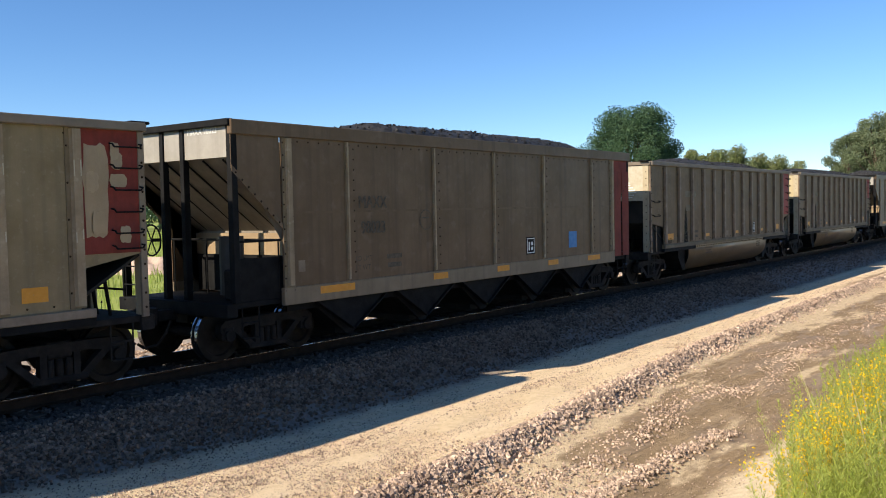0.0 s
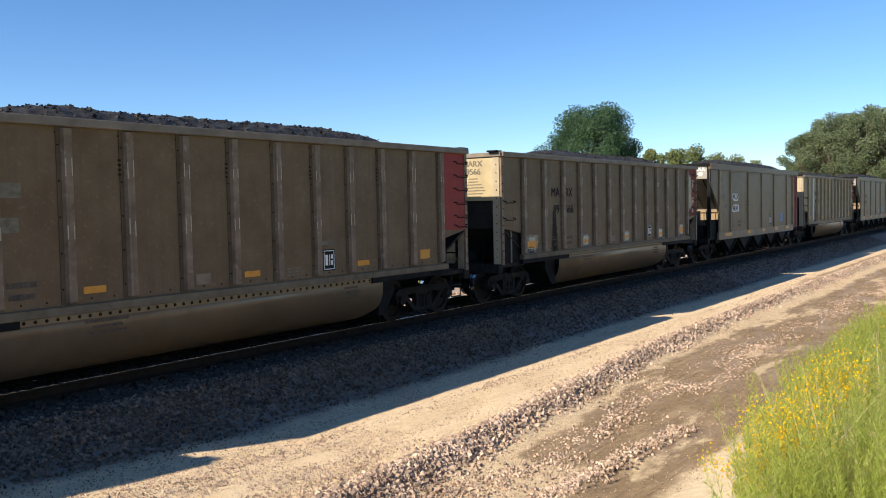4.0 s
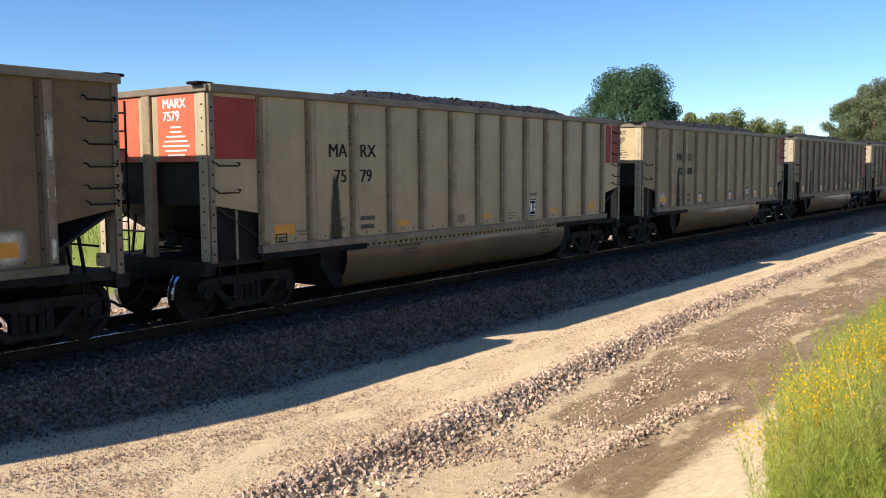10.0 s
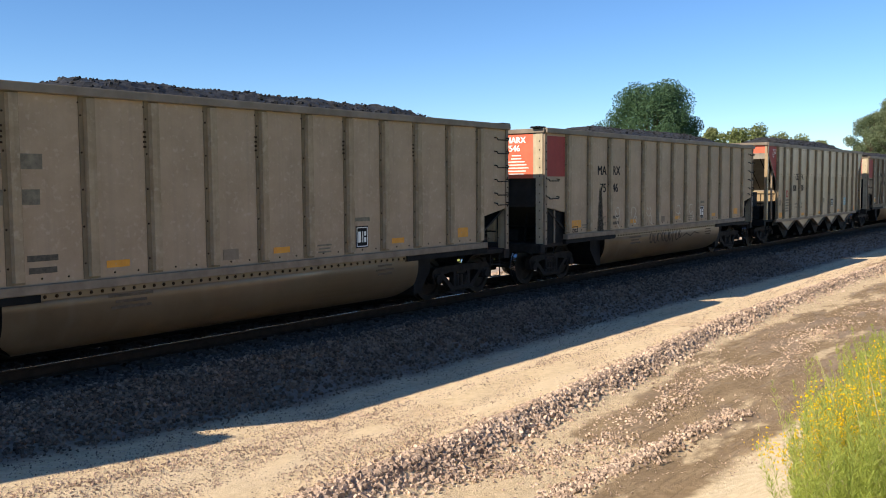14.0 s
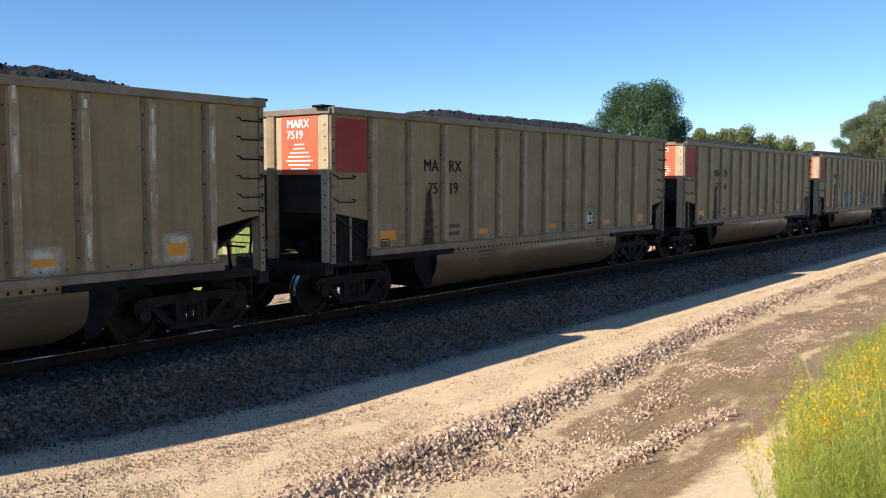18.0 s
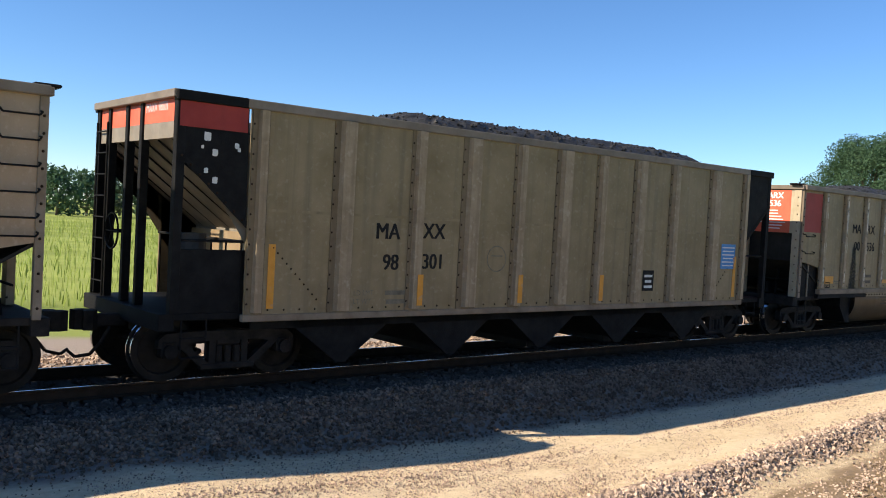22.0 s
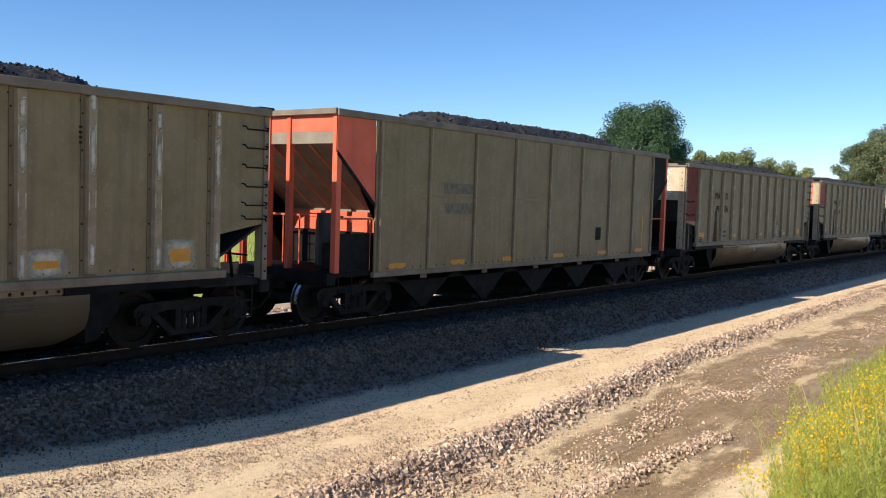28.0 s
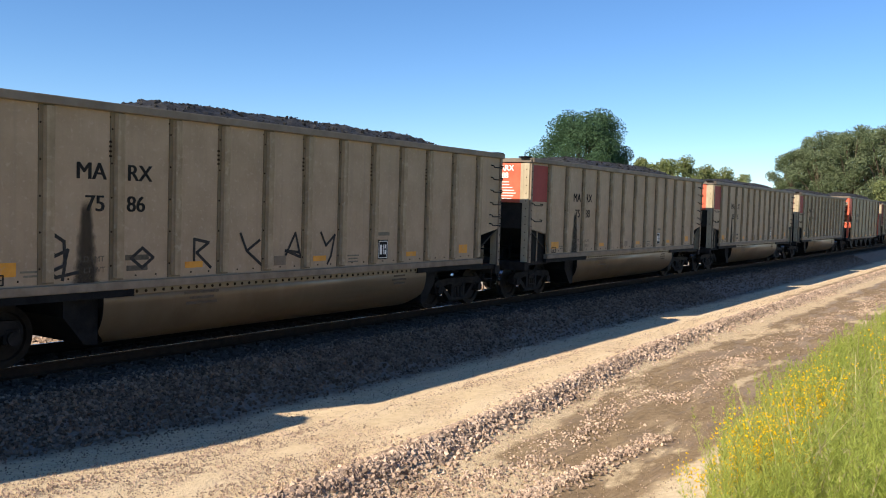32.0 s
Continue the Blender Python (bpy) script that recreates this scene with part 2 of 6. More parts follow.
PALEBARK = material("bleached_dead_wood", (0.36, 0.32, 0.26), (0.5, 0.46, 0.38), 5.0, 0.9, 0.0, 0.4, 20)
BARK = material("bark", (0.07, 0.055, 0.04), (0.14, 0.11, 0.08), 6.0, 0.9, 0.0, 0.6, 20)


def leaf_material(name, low, high, through=0.25):
    m = per_island(material(name, low, high, 0.35, 0.6, 0.0, 0.0, per_object=False), 0.25)
    b = m.node_tree.nodes["Principled BSDF"]
    b.inputs["Specular IOR Level"].default_value = 0.06
    n, l = m.node_tree.nodes, m.node_tree.links
    tr = n.new("ShaderNodeBsdfTranslucent")
    l.new(b.inputs["Base Color"].links[0].from_socket, tr.inputs["Color"])
    mix = n.new("ShaderNodeMixShader")
    mix.inputs[0].default_value = through
    l.new(b.outputs[0], mix.inputs[1])
    l.new(tr.outputs[0], mix.inputs[2])
    l.new(mix.outputs[0], n["Material Output"].inputs["Surface"])
    return m


LEAF = leaf_material("tree_leaf", (0.054, 0.101, 0.054), (0.103, 0.168, 0.096), 0.32)
LEAFPALE = leaf_material("poplar_leaf", (0.114, 0.148, 0.078), (0.195, 0.230, 0.137), 0.32)
LEAFBUSH = leaf_material("yellow_green_leaf", (0.148, 0.182, 0.069), (0.229, 0.251, 0.115))
WEED = leaf_material("weed_green", (0.321, 0.388, 0.071), (0.525, 0.546, 0.159), 0.5)
STRAW = leaf_material("dry_weed_stem", (0.38, 0.33, 0.17), (0.52, 0.45, 0.25), 0.3)
PETAL = leaf_material("yellow_petal", (0.88, 0.60, 0.012), (0.95, 0.70, 0.03), 0.4)
MEADOW = leaf_material("meadow_grass", (0.23, 0.30, 0.060), (0.34, 0.40, 0.10), 0.4)


def ground_material():
    """Earth in bands across the right of way, their edges wavered by noise: meadow, ballast dust, packed road, gravelly dirt with damp hollows, sandy bank."""
    m = bpy.data.materials.new("earth")
    m.use_nodes = True
    nt = m.node_tree
    n, l = nt.nodes, nt.links
    bsdf = n["Principled BSDF"]
    coord = n.new("ShaderNodeTexCoord")
    sep = n.new("ShaderNodeSeparateXYZ")
    l.new(coord.outputs["Object"], sep.inputs[0])

    def noise_at(scale, detail=5, stretch=(1, 1, 1)):
        mp = n.new("ShaderNodeMapping")
        mp.inputs["Scale"].default_value = stretch
        l.new(coord.outputs["Object"], mp.inputs[0])
        t = n.new("ShaderNodeTexNoise")
        t.inputs["Scale"].default_value, t.inputs["Detail"].default_value, t.inputs["Roughness"].default_value = scale, detail, 0.6
        l.new(mp.outputs[0], t.inputs["Vector"])
        return t.outputs["Fac"]

    def calc(op, a, b):
        t = n.new("ShaderNodeMath")
        t.operation = op
        for k, v in enumerate((a, b)):
            if isinstance(v, (int, float)):
                t.inputs[k].default_value = v
            else:
                l.new(v, t.inputs[k])
        return t.outputs[0]

    def ranged(v, a, b, lo=0.0, hi=1.0):
        t = n.new("ShaderNodeMapRange")
        t.interpolation_type = "SMOOTHSTEP"
        t.inputs["From Min"].default_value, t.inputs["From Max"].default_value = a, b
        t.inputs["To Min"].default_value, t.inputs["To Max"].default_value = lo, hi
        l.new(v, t.inputs[0])
        return t.outputs[0]

    def mixed(f, a, b):
        t = n.new("ShaderNodeMixRGB")
        l.new(f, t.inputs[0])
        for k, v in ((1, a), (2, b)):
            if isinstance(v, tuple):
                t.inputs[k].default_value = (*v, 1)
            else:
                l.new(v, t.inputs[k])
        return t.outputs[0]

    wav = calc("MULTIPLY", calc("SUBTRACT", noise_at(0.8, 6), 0.5), 0.9)
    y = calc("ADD", sep.outputs["Y"], wav)
    # the windrow swings towards the bank as it nears the eye
    swing = calc("DIVIDE", 1.1, calc("ADD", 1.0, calc("POWER", 2.718, calc("MULTIPLY", calc("SUBTRACT", sep.outputs["X"], 14.0), 1 / 3))))
    v = calc("ADD", calc("ADD", y, 5.6), calc("MINIMUM", swing, 1.1))
    fine, pebble, grit = noise_at(9.0, 8), noise_at(42.0, 4), noise_at(110.0, 3)
    road = mixed(ranged(fine, 0.35, 0.65), (0.63, 0.480, 0.300), (0.74, 0.580, 0.375))
    road = mixed(ranged(noise_at(1.2, 6, (0.10, 2.2, 1)), 0.45, 0.65, 0, 0.6), road, (0.78, 0.62, 0.42))
    road = mixed(ranged(noise_at(1.0, 6, (0.16, 3.0, 1)), 0.60, 0.72, 0, 0.45), road, (0.44, 0.32, 0.20))
    road = mixed(ranged(pebble, 0.58, 0.68, 0, 0.4), road, (0.42, 0.31, 0.21))
    road = mixed(ranged(grit, 0.60, 0.70, 0, 0.5), road, (0.74, 0.62, 0.48))
    dirt = mixed(ranged(fine, 0.3, 0.7), (0.52, 0.395, 0.245), (0.66, 0.515, 0.335))
    dirt = mixed(ranged(pebble, 0.55, 0.66, 0, 0.6), dirt, (0.30, 0.215, 0.145))
    damp = mixed(ranged(fine, 0.3, 0.7), (0.225, 0.156, 0.088), (0.300, 0.212, 0.126))
    damp = mixed(ranged(noise_at(2.5, 6, (0.4, 1.4, 1)), 0.5, 0.68, 0, 0.55), damp, (0.40, 0.295, 0.180))
    damp = mixed(ranged(noise_at(6.0, 5, (0.25, 2.4, 1)), 0.56, 0.64, 0, 0.6), damp, (0.150, 0.104, 0.062))
    xw = calc("ADD", sep.outputs["X"], calc("MULTIPLY", wav, 1.6))
    hollow = calc("MULTIPLY", calc("MULTIPLY", ranged(y, -8.5, -8.3), ranged(y, -7.0, -7.15)), ranged(xw, 9.5, 9.9))
    rut = calc("MULTIPLY", calc("MULTIPLY", ranged(y, -9.45, -9.3), ranged(y, -8.45, -8.55)), ranged(xw, 7.4, 7.8))
    flat = calc("MULTIPLY", calc("MULTIPLY", ranged(y, -9.45, -9.3), ranged(y, -6.40, -6.60)), ranged(xw, 12.4, 13.4))
    band = calc("MAXIMUM", calc("MAXIMUM", hollow, rut), flat)
    wet = calc("MULTIPLY", band, ranged(noise_at(0.9, 8, (0.35, 1.2, 1)), 0.38, 0.45))
    dirt = mixed(wet, dirt, damp)
    mud = calc("MULTIPLY", wet, ranged(noise_at(1.6, 4, (0.3, 1.0, 1)), 0.46, 0.60))
    puddle = calc("MULTIPLY", ranged(sep.outputs["X"], 33, 38), calc("MULTIPLY", ranged(y, -6.2, -5.6), ranged(y, -4.6, -4.9)))
    road = mixed(puddle, road, damp)
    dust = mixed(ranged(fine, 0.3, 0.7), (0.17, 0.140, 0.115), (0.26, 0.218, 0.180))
    # trackbed earth darkened for coal dust and for the shade beneath the train
    soot_shade = mixed(ranged(fine, 0.3, 0.7), (0.018, 0.016, 0.015), (0.042, 0.037, 0.033))
    dust = mixed(ranged(y, -2.0, -1.5), dust, soot_shade)
    bank = mixed(ranged(fine, 0.3, 0.7), (0.58, 0.46, 0.30), (0.72, 0.59, 0.41))
    grass = mixed(ranged(noise_at(0.12, 6), 0.35, 0.65), (0.21, 0.255, 0.050), (0.32, 0.365, 0.085))
    col = mixed(ranged(v, -0.15, 0.2), dirt, road)
    col = mixed(ranged(y, -9.6, -9.3), bank, col)
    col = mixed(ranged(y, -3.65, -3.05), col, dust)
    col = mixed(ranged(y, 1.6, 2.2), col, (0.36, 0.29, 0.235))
    col = mixed(ranged(y, 7.0, 8.0), col, grass)
    col = mixed(ranged(y, -10.9, -11.6), col, grass)
    l.new(col, bsdf.inputs["Base Color"])
    l.new(ranged(mud, 0.0, 1.0, 0.92, 0.50), bsdf.inputs["Roughness"])
    bsdf.inputs["Specular IOR Level"].default_value = 0.25
    b = n.new("ShaderNodeBump")
    l.new(ranged(mud, 0.0, 1.0, 0.75, 0.25), b.inputs["Strength"])
    b.inputs["Distance"].default_value = 0.03
    l.new(calc("ADD", calc("ADD", calc("MULTIPLY", pebble, 0.7), fine), calc("MULTIPLY", grit, 0.35)), b.inputs["Height"])
    l.new(b.outputs[0], bsdf.inputs["Normal"])
    return m


EARTH = ground_material()


def soft_patch(name, tone, strength, top=1.0):
    """Paint or grime that thins out towards its edges, by the thing's own outline and noise."""
    m = material(name, tuple(v * 0.85 for v in tone), tone, 6.0, 0.65, 0.0, 0.05, 60)
    n, l = m.node_tree.nodes, m.node_tree.links
    coord = n.new("ShaderNodeTexCoord")
    sep = n.new("ShaderNodeSeparateXYZ")
    l.new(coord.outputs["Generated"], sep.inputs[0])
    fades = []
    for axis, edge in (("X", 0.42), ("Z", 0.30)):
        d = n.new("ShaderNodeMath")
        d.operation = "SUBTRACT"
        d.inputs[1].default_value = 0.5
        l.new(sep.outputs[axis], d.inputs[0])
        a = n.new("ShaderNodeMath")
        a.operation = "ABSOLUTE"
        l.new(d.outputs[0], a.inputs[0])
        r = n.new("ShaderNodeMapRange")
        r.interpolation_type = "SMOOTHSTEP"
        r.inputs["From Min"].default_value, r.inputs["From Max"].default_value = 0.5, 0.5 - edge
        l.new(a.outputs[0], r.inputs[0])
        fades.append(r.outputs[0])
    grain = n.new("ShaderNodeTexNoise")
    grain.inputs["Scale"].default_value, grain.inputs["Detail"].default_value = 9.0, 5
    l.new(coord.outputs["Object"], grain.inputs["Vector"])
    gr = n.new("ShaderNodeMapRange")
    gr.inputs["From Min"].default_value, gr.inputs["From Max"].default_value = 0.25, 0.6
    gr.inputs["To Min"].default_value, gr.inputs["To Max"].default_value = 0.45 * strength, strength
    l.new(grain.outputs["Fac"], gr.inputs[0])
    m1 = n.new("ShaderNodeMath")
    m1.operation = "MULTIPLY"
    l.new(fades[0], m1.inputs[0])
    l.new(fades[1], m1.inputs[1])
    m2 = n.new("ShaderNodeMath")
    m2.operation = "MULTIPLY"
    l.new(m1.outputs[0], m2.inputs[0])
    l.new(gr.outputs[0], m2.inputs[1])
    l.new(m2.outputs[0], n["Principled BSDF"].inputs["Alpha"])
    return m


def wedge_patch(name, tone, strength):
    """Grime run down a wall: narrow at the top, wider and softer towards its foot."""
    m = material(name, tuple(v * 0.85 for v in tone), tone, 6.0, 0.6, 0.0, 0.05, 60)
    n, l = m.node_tree.nodes, m.node_tree.links

    def calc(op, a, b):
        t = n.new("ShaderNodeMath")
        t.operation = op
        for k, v in enumerate((a, b)):
            if isinstance(v, (int, float)):
                t.inputs[k].default_value = v
            else:
                l.new(v, t.inputs[k])
        return t.outputs[0]

    def eased(v, a, b):
        t = n.new("ShaderNodeMapRange")
        t.interpolation_type = "SMOOTHSTEP"
        t.inputs["From Min"].default_value, t.inputs["From Max"].default_value = a, b
        l.new(v, t.inputs[0])
        return t.outputs[0]

    coord = n.new("ShaderNodeTexCoord")
    sep = n.new("ShaderNodeSeparateXYZ")
    l.new(coord.outputs["Generated"], sep.inputs[0])
    reach = calc("ADD", calc("MULTIPLY", calc("SUBTRACT", 1.0, sep.outputs["Z"]), 0.32), 0.16)
    off = calc("DIVIDE", calc("ABSOLUTE", calc("SUBTRACT", sep.outputs["X"], 0.5), 0.0), reach)
    grain = n.new("ShaderNodeTexNoise")
    grain.inputs["Scale"].default_value, grain.inputs["Detail"].default_value = 7.0, 5
    l.new(coord.outputs["Object"], grain.inputs["Vector"])
    ragged = calc("ADD", off, calc("MULTIPLY", calc("SUBTRACT", grain.outputs["Fac"], 0.5), 0.7))
    a = calc("MULTIPLY", calc("MULTIPLY", eased(ragged, 1.0, 0.35), eased(sep.outputs["Z"], 1.0, 0.8)), strength)
    l.new(a, n["Principled BSDF"].inputs["Alpha"])
    return m


SOFTSTAIN = wedge_patch("soot_run_stain", (0.050, 0.040, 0.030), 0.50)
SOFTSCRAPE = soft_patch("scraped_pale_paint", (0.50, 0.47, 0.42), 0.5)
SOFTCLEAN = soft_patch("wiped_bright_patch", (0.62, 0.56, 0.45), 0.9)
SOFTBLUE = soft_patch("cyan_overspray", (0.12, 0.38, 0.45), 0.75)
TUBINK = material("brown_faded_stencil", (0.070, 0.052, 0.036), (0.115, 0.088, 0.060), 14.0, 0.75, 0.0, 0.05, 60)
WORNINK = material("worn_black_stencil", (0.05, 0.043, 0.033), (0.12, 0.10, 0.075), 14.0, 0.75, 0.0, 0.05, 60)


# ---- shaping helpers ----
def box(bm, x0, x1, y0, y1, z0, z1, bevel=0.0):
    vs = [bm.verts.new((x, y, z)) for x in (x0, x1) for y in (y0, y1) for z in (z0, z1)]
    fs = [bm.faces.new([vs[i] for i in q]) for q in ((0, 1, 3, 2), (4, 6, 7, 5), (0, 4, 5, 1), (2, 3, 7, 6), (0, 2, 6, 4), (1, 5, 7, 3))]
    if bevel:
        es = list({e for f in fs for e in f.edges})
        bmesh.ops.bevel(bm, geom=es, offset=bevel, segments=1, affect="EDGES")
    return bm


def rod(bm, a, b, r, sides=6):
    a, b = Vector(a), Vector(b)
    w = (b - a).normalized()
    u = w.orthogonal().normalized()
    v = w.cross(u)
    rings = []
    for c in (a, b):
        rings.append([bm.verts.new(c + (u * math.cos(k * 2 * math.pi / sides) + v * math.sin(k * 2 * math.pi / sides)) * r) for k in range(sides)])
    for k in range(sides):
        bm.faces.new((rings[0][k], rings[0][(k + 1) % sides], rings[1][(k + 1) % sides], rings[1][k]))
    bm.faces.new(rings[0][::-1])
    bm.faces.new(rings[1])
    return bm


def prism(bm, outline, axis, a, b):
    """Push an outline along an axis: for 'y' it holds (x, z), for 'x' (y, z), for 'z' (x, y)."""
    def put(p, q, s):
        return {"y": (p, s, q), "x": (s, p, q), "z": (p, q, s)}[axis]
    lo = [bm.verts.new(put(p, q, a)) for p, q in outline]
    hi = [bm.verts.new(put(p, q, b)) for p, q in outline]
    k = len(outline)
    for i in range(k):
        bm.faces.new((lo[i], lo[(i + 1) % k], hi[(i + 1) % k], hi[i]))
    bm.faces.new(lo[::-1])
    bm.faces.new(hi)
    bmesh.ops.recalc_face_normals(bm, faces=bm.faces)
    return bm


def part(name, bm, mat, parent, label="", smooth=False):
    me = bpy.data.meshes.new(name)
    bm.to_mesh(me)
    bm.free()
    me.materials.append(mat)
    if smooth:
        me.polygons.foreach_set("use_smooth", [True] * len(me.polygons))
    ob = new(name, me)
    if parent:
        ob.parent = parent
    if label:
        tagged(ob, label)
    return ob


def piece(name, me, parent, m=None, label=""):
    ob = new(name, me)
    ob.parent = parent
    if m is not None:
        ob.matrix_basis = m
    if name in ("rivets", "small_writing", "spray_tag", "stencil_figure", "stencil_box", "lettering"):
        tagged(ob, kind="stuff")
    if label:
        tagged(ob, label)
    return ob


def mesh_of(bm, name, mat, smooth=False):
    me = bpy.data.meshes.new(name)
    bm.to_mesh(me)
    bm.free()
    me.materials.append(mat)
    if smooth:
        me.polygons.foreach_set("use_smooth", [True] * len(me.polygons))
    return me


def soup(name, verts, faces, mat):
    """One mesh from arrays of corners and of faces of equal size."""
    verts, faces = np.asarray(verts, dtype=np.float32).reshape(-1, 3), np.asarray(faces, dtype=np.int32)
    me = bpy.data.meshes.new(name)
    me.vertices.add(len(verts))
    me.vertices.foreach_set("co", verts.ravel())
    k = faces.shape[1]
    me.loops.add(faces.size)
    me.loops.foreach_set("vertex_index", faces.ravel())
    me.polygons.add(len(faces))
    me.polygons.foreach_set("loop_start", np.arange(len(faces), dtype=np.int32) * k)
    me.update(calc_edges=True)
    me.polygons.foreach_set("use_smooth", [False] * len(faces))
    me.materials.append(mat)
    return me


OCTA_V = np.array([(1, 0, 0), (-1, 0, 0), (0, 1, 0), (0, -1, 0), (0, 0, 1), (0, 0, -1)], dtype=np.float32)
OCTA_F = np.array([(0, 2, 4), (2, 1, 4), (1, 3, 4), (3, 0, 4), (2, 0, 5), (1, 2, 5), (3, 1, 5), (0, 3, 5)])
CUBE_V = np.array([(x, y, z) for x in (-0.72, 0.72) for y in (-0.72, 0.72) for z in (-0.72, 0.72)], dtype=np.float32)
CUBE_F = np.array([(0, 1, 3), (0, 3, 2), (4, 6, 7), (4, 7, 5), (0, 4, 5), (0, 5, 1), (2, 3, 7), (2, 7, 6), (0, 2, 6), (0, 6, 4), (1, 5, 7), (1, 7, 3)])


def stones(name, rng, centres, sizes, mat):
    """Many angular stones, each a jittered, turned block."""
    k = len(centres)
    v = CUBE_V[None] * rng.uniform(0.6, 1.25, (k, 8, 3)) * np.array((1.15, 0.95, 0.75)) * sizes[:, None, None] * 0.5
    q = rng.normal(size=(k, 4))
    q /= np.linalg.norm(q, axis=1)[:, None]
    w, x, y, z = q.T
    r = np.stack([1 - 2 * (y * y + z * z), 2 * (x * y - z * w), 2 * (x * z + y * w), 2 * (x * y + z * w), 1 - 2 * (x * x + z * z), 2 * (y * z - x * w),
                  2 * (x * z - y * w), 2 * (y * z + x * w), 1 - 2 * (x * x + y * y)], 1).reshape(k, 3, 3)
    v = np.einsum("kij,kvj->kvi", r, v) + centres[:, None]
    f = CUBE_F[None] + (np.arange(k) * 8)[:, None, None]
    return new(name, soup(name, v, f.reshape(-1, 3), mat))


# ---- ground ----
def windrow(x):
    """The line of the gravel windrow."""
    return -5.6 - 1.1 / (1 + np.exp((np.clip(x, -50, 100) - 14) / 3))


def hill(x, y):
    """Height of the ground."""
    z = np.full_like(y, -0.70)
    shoulder = np.clip((y + 3.05) / 1.15, 0, 1)
    far = np.clip((4.2 - y) / 1.6, 0, 1)
    z = z + 0.47 * np.minimum(shoulder, far)
    z += 0.20 * np.exp(-((y - windrow(x)) / 0.27) ** 2) * (x < 60)
    z += 0.05 * np.exp(-((y + 8.50) / 0.22) ** 2) * np.clip((12.2 - x) / 0.8, 0, 1)
    climb = 0.43 * np.clip((8.5 - np.maximum(x, 3.9)) / 6.5, 0, 1) ** 1.3
    z += climb * np.clip((y + 6.0) / 1.3, 0, 1) * (1 - np.minimum(shoulder, far))
    bank = np.clip((-9.1 - y) / 3.4, 0, 1)
    z += 1.45 * bank * bank * (3 - 2 * bank)
    return z


def axis_steps(*spans):
    out = []
    for a, b, s in spans:
        out += list(np.arange(a, b, s))
    return np.array(out + [spans[-1][1]])


